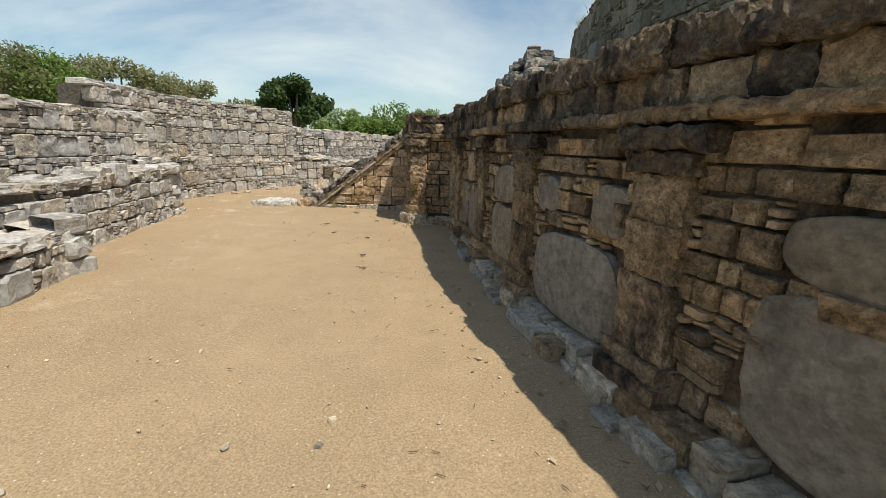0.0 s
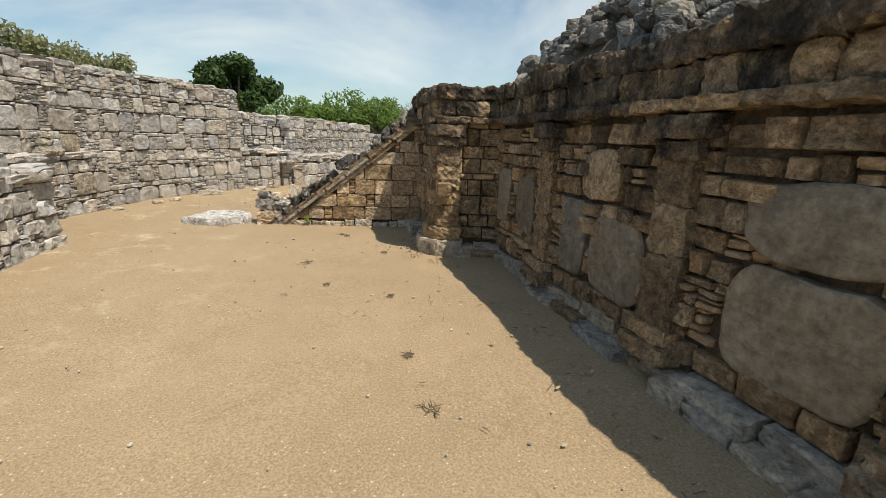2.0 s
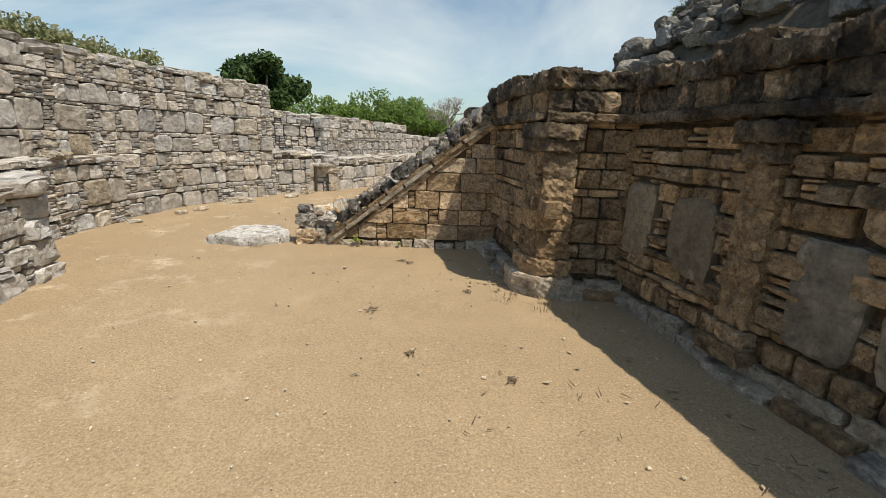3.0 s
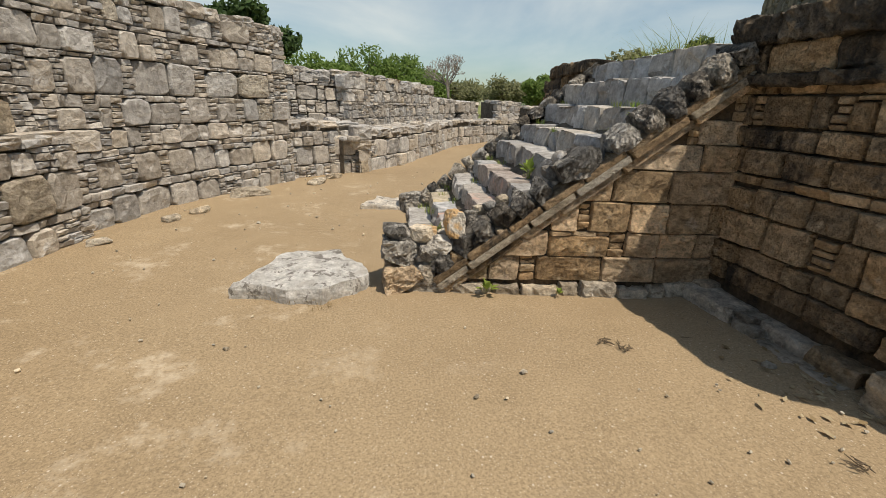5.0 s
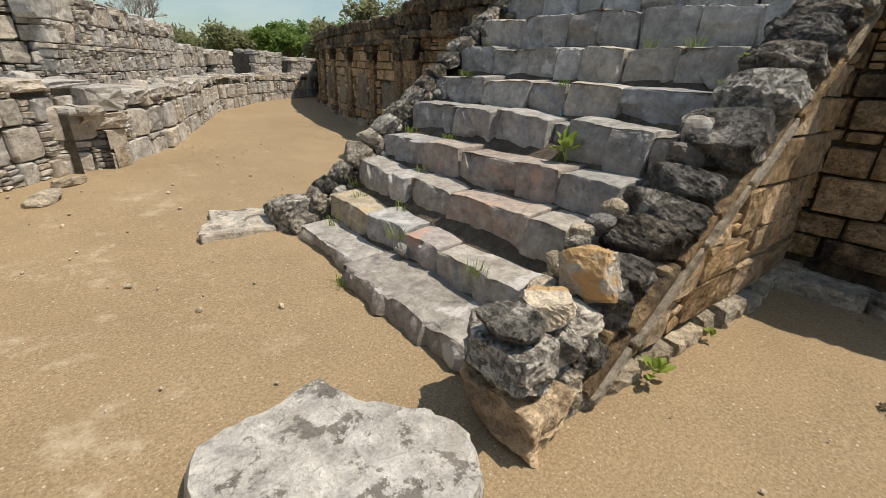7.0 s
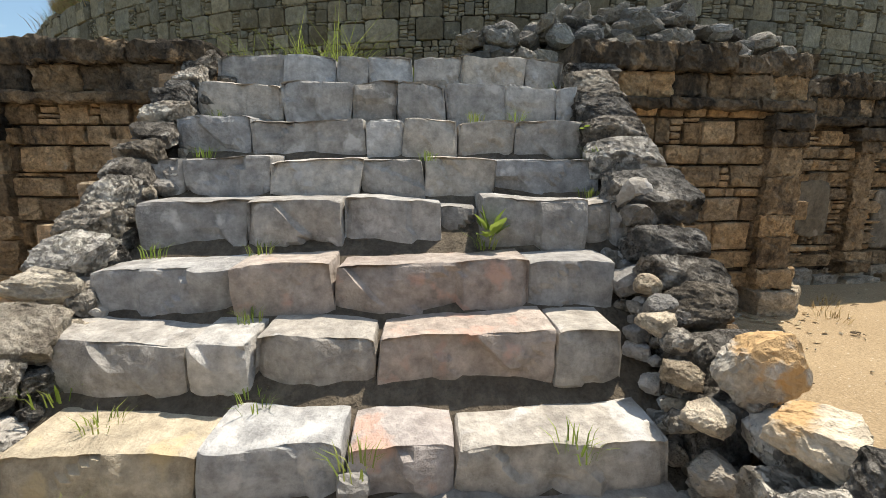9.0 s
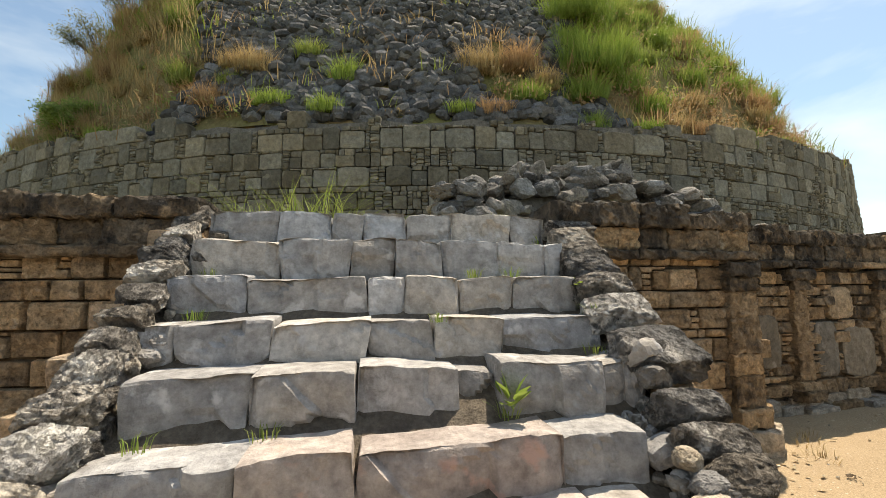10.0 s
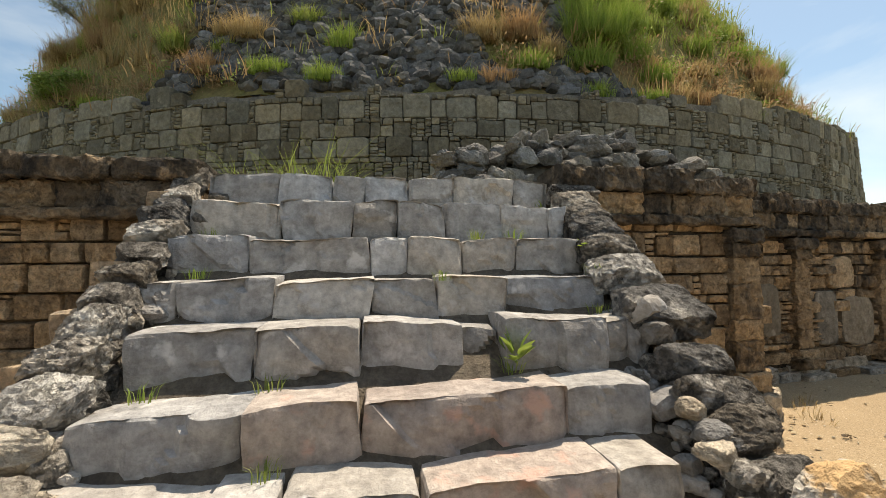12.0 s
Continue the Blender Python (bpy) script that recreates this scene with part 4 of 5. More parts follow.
def loose(name, label, category, x, y, z, w, d, h, mat, rz=0.0, rx=0.0, ry=0.0, variant=0, group="", shapes=None):
    ob = new(name, shared(name + ("_bar" if shapes else ""), shapes or KNOBS, variant, mat))
    ob.matrix_basis = pose(x, y, z, rx, ry, rz) @ Matrix.Diagonal((w, d, h, 1))
    return tagged(ob, label, category, group)


def pier_stones():
    """The broken foot of the ramp: pier blocks and tumbled stones."""
    rng = random.Random(4)
    loose("pier_block", "tan squared block at the bottom of the ramp pier", "stone block", -3.27, 10.26, 0.09, 0.3, 0.4, 0.22, KANJUR_SUNLIT, 6, variant=1, shapes=BARS)
    loose("pier_block", "whitish-grey pitted block on the ramp pier", "stone block", -3.28, 10.29, 0.29, 0.3, 0.36, 0.22, PIER, 4, variant=4, shapes=BARS)
    loose("pier_block", "dark pitted stone lying on the ramp pier", "stone block", -3.31, 10.25, 0.445, 0.2, 0.22, 0.11, COPING, 12, variant=3, shapes=BARS)
    loose("rubble_stone", "white and orange limestone lump on the ramp", "stone", -3.10, 10.27, 0.43, 0.2, 0.2, 0.14, ORANGE_ROCK, 30, variant=4)
    loose("rubble_stone", "pointed orange and white limestone lump on the ramp", "stone", -2.86, 10.26, 0.51, 0.24, 0.17, 0.21, ORANGE_ROCK, 100, 20, 10, variant=5)
    for i, (x, y, z, w, d, h, mat) in enumerate(((-2.98, 10.24, 0.36, 0.2, 0.2, 0.14, SLAB), (-2.80, 10.24, 0.36, 0.2, 0.26, 0.18, COPING), (-2.95, 10.18, 0.22, 0.17, 0.2, 0.16, COPING), (-3.06, 10.2, 0.29, 0.16, 0.2, 0.13, PIER),
                                                (-3.08, 10.22, 0.13, 0.18, 0.24, 0.2, PIER), (-3.09, 10.38, 0.24, 0.18, 0.16, 0.2, PIER), (-3.0, 10.36, 0.12, 0.2, 0.2, 0.24, COPING), (-2.84, 10.36, 0.3, 0.18, 0.16, 0.22, COPING), (-2.7, 10.36, 0.44, 0.16, 0.14, 0.2, COPING))):
        loose("rubble_stone", "dark pitted stone of the broken ramp foot" if mat is COPING else "rough grey stone packed in the ramp foot", "stone", x, y, z, w, d, h, mat, 37 * i, variant=i % 7, shapes=BARS if i % 2 else None)
    for i in range(130):
        k = rng.random()
        x, y = -3.05 + 1.0 * k, 10.45 - 0.1 * k + rng.uniform(-0.1, 0.08)
        w = rng.uniform(0.035, 0.1)
        loose("rubble_stone", "small pale rubble stone wedged beside the steps", "stone", x, y, max(0.03, 0.08 + (x + 2.95) * 0.745) + rng.uniform(0.0, 0.06), w, w * 0.9, w * 0.75, (FOOT, RUBBLE_LIGHT, GREY, PIER)[i % 4], rng.uniform(0, 180), rng.uniform(-30, 30), variant=i % 7, group="rubble beside the steps")
    for i, (x, y, z, w) in enumerate(((-2.9, 10.44, 0.38, 0.13), (-2.98, 10.46, 0.24, 0.14), (-2.78, 10.46, 0.46, 0.12), (-2.7, 10.44, 0.54, 0.11), (-2.62, 10.46, 0.58, 0.12), (-2.55, 10.42, 0.62, 0.12), (-2.45, 10.42, 0.68, 0.11), (-2.86, 10.5, 0.34, 0.09), (-3.05, 10.5, 0.12, 0.13), (-2.1, 10.3, 0.92, 0.16))):
        loose("rubble_stone", "small pale rubble stone wedged beside the steps", "stone", x, y, z, w, w * 0.9, w * 0.7, (FOOT, RUBBLE_LIGHT, FOOT, PIER)[i % 4], rng.uniform(0, 180), variant=i % 7, group="rubble beside the steps")
    for i in range(10):
        x = -3.05 + 0.16 * i
        loose("rubble_stone", "rough grey rubble stone of the broken ramp", "stone", x, 12.66 + 0.05 * i / 3 + rng.uniform(-0.06, 0.04), max(0.06, rake_z(x) - 0.1), 0.17, 0.16, 0.14, (COPING, PIER, GREY)[i % 3], rng.uniform(0, 180), variant=i % 7, group="rubble on the ramp")
    loose("ramp_foot_block", "low dark lichened block at the ramp foot", "stone block", -3.13, 12.84, 0.12, 0.3, 0.3, 0.24, PIER, 4, variant=6, shapes=BARS)
    loose("ramp_foot_block", "low dark lichened block at the ramp foot", "stone block", -3.12, 12.7, 0.08, 0.26, 0.24, 0.18, PIER, 24, variant=0)


pier_stones()


def ground_slab(name, label, corners, h, mat, seed):
    """A flat broken slab lying on the ground, with a ragged rim."""
    pts = [Vector(c) for c in corners]
    c = sum(pts, Vector((0, 0))) / len(pts)
    rim, k = [], 9
    for a, b in zip(pts, pts[1:] + pts[:1]):
        rim += [a.lerp(b, i / k) for i in range(k)]
    rings = [(1.0, -0.02), (1.0, h * 0.55), (0.965, h), (0.7, h + 0.008), (0.4, h + 0.01)]
    vs, fs, m = [], [], len(rim)
    for sc, z in rings:
        for q in rim:
            p = c + (q - c) * sc
            w = noise.noise_vector(Vector((p.x * 5, p.y * 5, seed))) * 0.05 + noise.noise_vector(Vector((p.x * 16, p.y * 16, seed))) * 0.022
            vs.append((p.x + w.x, p.y + w.y, z + (w.z * 0.5 if z > 0 else 0)))
    vs.append((c.x, c.y, h + 0.01))
    for r in range(len(rings) - 1):
        for i in range(m):
            j = (i + 1) % m
            fs.append((r * m + i, r * m + j, (r + 1) * m + j, (r + 1) * m + i))
    e = (len(rings) - 1) * m
    for i in range(m):
        fs.append((e + i, e + (i + 1) % m, len(vs) - 1))
    if (pts[1] - pts[0]).cross(pts[2] - pts[1]) < 0:
        fs = [f[::-1] for f in fs]
    ob = mesh_object(name, vs, fs, mat, None, label)
    tagged(ob, category="stone slab")


ground_slab("stone_slab", "flat white lichened stone slab lying on the sandy path", [(-4.50, 10.0), (-3.86, 9.86), (-3.6, 10.1), (-3.5, 10.2), (-3.68, 10.52), (-3.84, 10.76), (-4.28, 10.74)], 0.12, SLAB, 3)
ground_slab("stone_slab", "small flat pale slab beside the far stair foot", [(-3.84, 12.8), (-3.27, 12.78), (-3.14, 13.24), (-3.6, 13.44)], 0.05, SLAB, 8)


# ---- the outer walls of rubble masonry ----
def rubble_wall(label, pts, base, seed, thick=0.6, steps=(), course=(0.22, 0.42), limit=300, s_near=None, amp=0.06, z0=-0.05, length=(0.22, 0.6)):
    rng = random.Random(seed)
    line = Line(pts, 0.02)
    wall = thing("wall_outer", label, "wall", kind="structure")
    top = top_wave(base, seed * 1.7, amp, steps)
    core("wall_core", line, -0.1, lambda s: top(s) - 0.06, thick, JOINT, wall, 0.075)
    lay(wall, line, z0, top, rng, GREY, GREY_CHIP, course, length, 0.75, 0.5, 0.2, 0.03, limit, (), "stone", 0.004, FOOT, 0.04, True, s_near, None, RUBBLE_BLOCKS, 0.05, True, (0.045, 0.1))
    # ragged stones over the wall's top
    tops = []
    s = 0.1
    while s < line.length:
        o, a, n_ = line.at(s, top(s) - 0.03, -rng.uniform(0.25, thick - 0.08))
        w = rng.uniform(0.14, 0.34)
        tops.append(frame_matrix(o, a, n_, w, rng.uniform(0.15, 0.3), rng.uniform(0.08, 0.18), rng.uniform(-0.2, 0.2)))
        s += rng.uniform(0.1, 0.22)
    joined("top_stones", ROCKS, tops, GREY_CHIP, wall, rng)
    return wall


rubble_wall("low grey rubble block wall beside the path", [(-5.1, 4.9), (-4.02, 4.62), (-3.66, 3.0), (-3.3, -2.5)], 0.50, 2, 0.9, s_near=1.5)
rubble_wall("waist-high terrace wall of grey rubble masonry", [(-6.7, 9.0), (-5.36, 8.62), (-4.75, 5.6), (-4.6, 4.4)], 0.90, 3, 1.2, s_near=3.0)
rubble_wall("grey rubble upper wall behind the terrace", [(-6.62, 9.2), (-6.25, 9.1), (-6.0, 6.0), (-5.4, 2.0), (-4.8, -2.5)], 1.93, 4, 0.7, s_near=2.5, amp=0.06)
rubble_wall("tall rubble wall of grey limestone blocks and flakes", [(-5.12, 14.85), (-5.8, 13.7), (-6.25, 12.7), (-6.5, 11.5), (-6.62, 10.5), (-6.68, 8.8)], 2.45, 5, 0.9, s_near=3.0, limit=300)
rubble_wall("knee-high ledge at the foot of the tall wall", [(-6.36, 11.5), (-6.42, 10.6), (-6.4, 9.0)], 1.0, 7, 0.5, s_near=1.0)
rubble_wall("low ledge of grey rubble masonry", [(-4.05, 16.0), (-4.5, 15.75), (-5.25, 14.85)], 0.95, 8, 0.9)
rubble_wall("broken buttress of tumbled grey stones", [(-4.5, 16.5), (-3.95, 15.95), (-4.5, 15.72)], 0.70, 9, 0.5)
rubble_wall("end of the far rubble wall", [(-4.3, 16.75), (-5.8, 16.2)], 1.93, 10, 0.5, limit=60)
rubble_wall("far rubble wall along the curving path", [(-2.2, 21.2), (-3.3, 18.8), (-4.28, 16.75)], 1.78, 11, 0.7, steps=((0.8, 0.06), (2.4, 0.07)), s_near=4.0, limit=160)
rubble_wall("low far bench wall along the path", [(4.2, 27.2), (0.6, 24.6), (-1.3, 22.1), (-3.2, 17.2), (-3.95, 15.98)], 0.80, 12, 0.8, limit=160, s_near=9.0)
for i, (a, b, top_) in enumerate((((-1.3, 22.9), (-2.2, 21.4), 1.5), ((-0.2, 24.3), (-0.9, 23.3), 1.45), ((1.9, 26.0), (0.7, 25.1), 1.5), ((4.6, 28.3), (2.6, 26.8), 1.35), ((9.0, 30.4), (5.0, 28.4), 1.3))):
    rubble_wall("far broken piece of rubble wall", [a, b], top_, 20 + i, 0.9, limit=30)


def wall_cairn():
    for i, (x, y, z, w) in enumerate(((-6.5, 10.3, 1.05, 0.26), (-6.48, 10.5, 1.04, 0.2), (-6.52, 10.36, 1.19, 0.22), (-6.5, 10.38, 1.3, 0.15))):
        loose("ledge_stone", "loose pale stone stacked on the wall ledge", "stone", x, y, z, w, w * 0.8, w * 0.55, FOOT, 40 * i, variant=i, group="stones on the ledge")
    rng = random.Random(14)
    for i, (x, y, w) in enumerate(((-5.52, 13.6, 0.56), (-5.75, 12.5, 0.25), (-4.7, 14.6, 0.35), (-5.9, 12.1, 0.22), (-4.5, 15.2, 0.3), (-6.15, 11.2, 0.2))):
        loose("fallen_stone", "pale flat stone lying at the foot of the rubble wall", "stone", x, y, 0.03, w, w * 0.55, w * 0.32, FOOT, rng.uniform(30, 70), variant=i % 7, group="stones at the wall foot")


wall_cairn()


# ---- terrace, drum and mound ----
def terrace():
    vs, fs = [], []
    angles = [math.radians(110 + 1.25 * i) for i in range(113)]
    for a in angles:
        for r in (PR - 0.25, PR - 2.0, 16.0):
            vs.append((PC.x + r * math.cos(a), PC.y + r * math.sin(a), 1.93 + 0.02 * noise.noise(Vector((a * 20, r, 0)))))
    for i in range(len(angles) - 1):
        for k in range(2):
            a = 3 * i + k
            fs.append((a, a + 3, a + 4, a + 1))
    fs = [f[::-1] for f in fs]
    ob = mesh_object("terrace", vs, fs, WEEDY, None, "earth and dry grass on the plinth terrace", True)
    tagged(ob, category="terrace", kind="structure")


def drum_line(a0, a1, r=DR, lean=0.05):
    """Face line of the drum from angle a0 to a1 in degrees, outer side on its left."""
    pts = [(DC.x + r * math.cos(math.radians(a)), DC.y + r * math.sin(math.radians(a))) for a in np.linspace(a0, a1, 90)]
    return Line(pts, lean)


def drum():
    rng = random.Random(77)
    line = drum_line(265, 95)
    wall = thing("wall_drum", "round stupa drum of squared brown-grey stone courses", "wall", kind="structure")
    wave = top_wave(4.32, 3.0, 0.10)
    top = lambda s: wave(s) + 0.7 * min(1.0, abs(265 - 170 * s / line.length - 172) / 46) ** 2
    core("wall_core", line, 1.8, lambda s: top(s) - 0.05, 1.2, JOINT, wall, 0.09, 0.5)
    s_mid = line.length * (265 - 172) / 170
    lay(wall, line, 1.95, top, rng, DRUM, DRUM_CHIP, (0.26, 0.42), (0.22, 0.6), 0.6, 0.6, 0.2, 0.024, 300, (), "stone", 0.004, None, 0.0, False, s_mid, shapes=DRUM_BLOCKS, tilt=0.02, boulders=True, level=(0.09, 0.18))


PROFILE = ((17.7, 4.25), (17.0, 5.4), (15.9, 7.7), (14.5, 10.1), (12.9, 12.2), (11.4, 13.6), (10.0, 14.3), (7.0, 14.6), (3.0, 14.6), (0.0, 14.6))


def mound_height(r):
    for (r0, z0), (r1, z1) in zip(PROFILE, PROFILE[1:]):
        if r1 <= r <= r0:
            k = (r0 - r) / (r0 - r1)
            return z0 + (z1 - z0) * k
    return PROFILE[0][1]


def mound_point(ang, r):
    """A point of the mound; a hollow has been dug into its face towards the stairs."""
    wide = max(0.0, min(1.0, (166 - ang) / 14)) * min(1.0, max(0.0, (17.7 - r) / 2.0))
    z = mound_height(max(r - 1.0 * wide, 0.0))
    z = 4.25 + (z - 4.25) * (0.93 - 0.09 * max(0.0, min(1.0, (168 - ang) / 16)))
    d = (ang - 157.0) / 13.0
    dig = math.exp(-d * d)
    z -= dig * max(0.0, z - 8.5) * 0.16
    z += 0.35 * noise.noise(Vector((ang * 0.09, r * 0.5, 1.0))) + 0.18 * noise.noise(Vector((ang * 0.3, r * 1.4, 7.0)))
    peak = (ang - 187.0) / 8.0
    z += 0.8 * math.exp(-peak * peak) * max(0.0, min(1.0, (z - 9) / 4))
    a = math.radians(ang)
    return Vector((DC.x + r * math.cos(a), DC.y + r * math.sin(a), z))


def rubbly(ang, r):
    """Whether the bare rubble fill shows here."""
    half = (16.5 if ang < 170.5 else 12.0) + (17.6 - r) * (1.6 if ang < 170.5 else 2.1) + 6.0 * noise.noise(Vector((r * 0.8, ang * 0.05, 0)))
    if abs(ang - 170.5) > half:
        return False
    return r < 16.2 or noise.noise(Vector((ang * 0.16, r * 0.8, 4))) > -0.2


def mound():
    vs, fs = [], []
    angs = np.linspace(0, 360, 145)[:-1]
    rs = [17.7 - 0.45 * i for i in range(39)]
    for a in angs:
        for r in rs:
            vs.append(tuple(mound_point(float(a), max(r, 0.01))))
    k = len(rs)
    for i in range(len(angs)):
        j = (i + 1) % len(angs)
        for q in range(k - 1):
            fs.append((i * k + q, j * k + q, j * k + q + 1, i * k + q + 1))
    ob = mesh_object("mound", vs, fs, WEEDY, None, "weathered stupa mound of earth, weeds and dark rubble", True)
    tagged(ob, category="mound", kind="structure")
    # exposed rubble fill
    rng = random.Random(9)
    rocks = []
    for _ in range(24000):
        ang, r = rng.uniform(135, 202), rng.uniform(7.5, 17.6)
        p = mound_point(ang, r)
        if not rubbly(ang, r):
            continue
        w = rng.uniform(0.13, 0.3) * (1.25 if r > 16 else 1.0)
        rocks.append(Matrix.Translation(p) @ Euler((rng.uniform(-0.4, 0.4), rng.uniform(-0.4, 0.4), rng.uniform(0, 6))).to_matrix().to_4x4() @ Matrix.Diagonal((w * 1.35, w, w * 0.62, 1)))
    fill = joined("mound_rubble", PEBBLES, rocks, RUBBLE, None, rng, "dark loose rubble fill exposed on the mound")
    tagged(fill, category="rubble")


terrace()
drum()
mound()


def rubble_pile():
    rng = random.Random(15)
    spots = []
    for i in range(340):
        y = 6.0 + 4.8 * rng.random() ** 0.8
        crest = 0.3 + 0.9 * max(0.0, math.sin(math.pi * min(1.0, max(0.0, (y - 6.0) / 5.6)))) ** 1.3 + 0.15 * noise.noise(Vector((y * 2, 0, 0)))
        z = rng.random() ** 0.8 * crest
        x = WALL.at(wall_s(y))[0].x + 1.45 + rng.uniform(-0.75, 0.5) * (1 - z / 1.5)
        spots.append((x, y, 1.98 + z * 0.97))
    vs, fs, n_ = [], [], 24
    for i in range(n_ + 1):
        y = 6.0 + 4.8 * i / n_
        crest = 0.2 + 0.75 * max(0.0, math.sin(math.pi * min(1.0, max(0.0, (y - 6.0) / 5.6)))) ** 1.3
        x = WALL.at(wall_s(y))[0].x + 1.45
        vs += [(x - 0.75, y, 1.9), (x - 0.28, y, 1.95 + crest * 0.7), (x + 0.2, y, 1.95 + crest), (x + 0.75, y, 1.9)]
    for i in range(n_):
        for k in range(3):
            fs.append((4 * i + k, 4 * i + 4 + k, 4 * i + 5 + k, 4 * i + 1 + k))
    fs = [f[::-1] for f in fs] + [(0, 1, 2, 3), (4 * n_ + 3, 4 * n_ + 2, 4 * n_ + 1, 4 * n_)]
    heap = mesh_object("heap_core", vs, fs, JOINT, None, "packed earth and stones inside the rubble heap")
    tagged(heap, category="heap")
    for i, (x, y, z) in enumerate(spots):
        w = rng.uniform(0.13, 0.34)
        ob = loose("pile_stone", "grey angular stone of the rubble heap on the terrace", "stone", x, y, z, w, w * rng.uniform(0.7, 1.0), w * rng.uniform(0.5, 0.8), RUBBLE_LIGHT, rng.uniform(0, 180), rng.uniform(-20, 20), variant=i % 7, group="rubble heap")


rubble_pile()


# ---- plants ----
def blades(name, label, category, mat, spots, height, rng, spread=0.12, per=14, width=0.012, parent=None, bend=0.5):
    """Tufts of grass: curved tapering blades."""
    vs, fs = [], []
    for x, y, z, k in spots:
        for _ in range(per):
            a = rng.uniform(0, 2 * math.pi)
            r = spread * math.sqrt(rng.random()) * k
            h = height * k * rng.uniform(0.55, 1.1)
            lean = rng.uniform(0.1, bend) * h
            bx, by = x + r * math.cos(a), y + r * math.sin(a)
            d = a + rng.uniform(-0.8, 0.8)
            dx, dy = math.cos(d), math.sin(d)
            wx, wy = -dy * width * k, dx * width * k
            b = len(vs)
            vs += [(bx - wx, by - wy, z - 0.02), (bx + wx, by + wy, z - 0.02),
                   (bx + dx * lean * 0.35 + wx * 0.8, by + dy * lean * 0.35 + wy * 0.8, z + h * 0.55), (bx + dx * lean * 0.35 - wx * 0.8, by + dy * lean * 0.35 - wy * 0.8, z + h * 0.55),
                   (bx + dx * lean, by + dy * lean, z + h)]
            fs += [(b, b + 1, b + 2, b + 3), (b + 3, b + 2, b + 4)]
    ob = mesh_object(name, vs, fs, mat, parent, label)
    if category:
        tagged(ob, category=category)
    return ob


def leaves(centres, size, count, rng, shell=0.5):
    """Leaf quads scattered through clumps: (centre, radii)."""
    vs, fs = [], []
    for c, rad in centres:
        for _ in range(count):
            d = Vector((rng.gauss(0, 1), rng.gauss(0, 1), rng.gauss(0, 1))).normalized()
            k = (shell + (1 - shell) * rng.random()) * (1 + 0.25 * noise.noise(d * 2.5 + Vector(c)))
            p = Vector((c[0] + d.x * rad[0] * k, c[1] + d.y * rad[1] * k, c[2] + d.z * rad[2] * k))
            u = Vector((rng.gauss(0, 1), rng.gauss(0, 1), rng.gauss(0, 1))).normalized()
            v = u.orthogonal().normalized()
            s = size * rng.uniform(0.6, 1.3)
            b = len(vs)
            vs += [tuple(p - u * s), tuple(p + v * s * 0.45), tuple(p + u * s), tuple(p - v * s * 0.45)]
            fs.append((b, b + 1, b + 2, b + 3))
    return vs, fs


def limb(bm, a, b, ra, rb):
    d = (b - a)
    m = Matrix.Translation((a + b) / 2) @ d.to_track_quat("Z", "Y").to_matrix().to_4x4()
    bmesh.ops.create_cone(bm, segments=6, radius1=ra, radius2=rb, depth=d.length, matrix=m)


def tree(label, x, y, z, height, spread, mat, seed, trunk=0.35, leaf=0.14, count=260, clumps=16, squash=0.8):
    rng = random.Random(seed)
    root = thing("tree", label, "tree", at_=(x, y, z))
    bm = bmesh.new()
    fork = height * trunk
    limb(bm, Vector((0, 0, -0.3)), Vector((0, 0, fork)), spread * 0.07, spread * 0.05)
    centres = []
    for i in range(clumps):
        a = 2.4 * i + rng.uniform(-0.4, 0.4)
        r = spread * 0.5 * math.sqrt((i + 0.5) / clumps) * rng.uniform(0.75, 1.05)
        zz = fork + (height - fork) * (0.25 + 0.6 * rng.random() * (1 - (r / spread) ** 2))
        c = Vector((r * math.cos(a), r * math.sin(a), zz))
        limb(bm, Vector((0, 0, fork * 0.9)), c, spread * 0.03, spread * 0.008)
        rr = spread * rng.uniform(0.15, 0.24)
        centres.append((tuple(c), (rr, rr, rr * squash)))
    part("trunk", bm, BARK, root)
    vs, fs = leaves(centres, leaf, count, rng, 0.4)
    mesh_object("crown", vs, fs, mat, root)
    return root


def bare_tree(x, y, z, height, seed):
    rng = random.Random(seed)
    root = thing("tree", "bare grey leafless tree beyond the ruined walls", "tree", at_=(x, y, z))
    bm = bmesh.new()
    twigs = bmesh.new()

    def grow(a, d, length, r, depth):
        b = a + d * length
        limb(bm if depth < 3 else twigs, a, b, r, r * 0.7)
        if depth == 7:
            return
        for _ in range(3 if depth < 4 else 2):
            e = (d + Vector((rng.gauss(0, 0.42), rng.gauss(0, 0.42), rng.gauss(0.08, 0.25)))).normalized()
            grow(b, e, length * rng.uniform(0.62, 0.82), max(r * 0.62, 0.014), depth + 1)

    grow(Vector((0, 0, -0.2)), Vector((0, 0, 1)), height * 0.2, height * 0.02, 0)
    part("trunk", bm, BARK, root)
    part("branchwork", twigs, BARE, root)


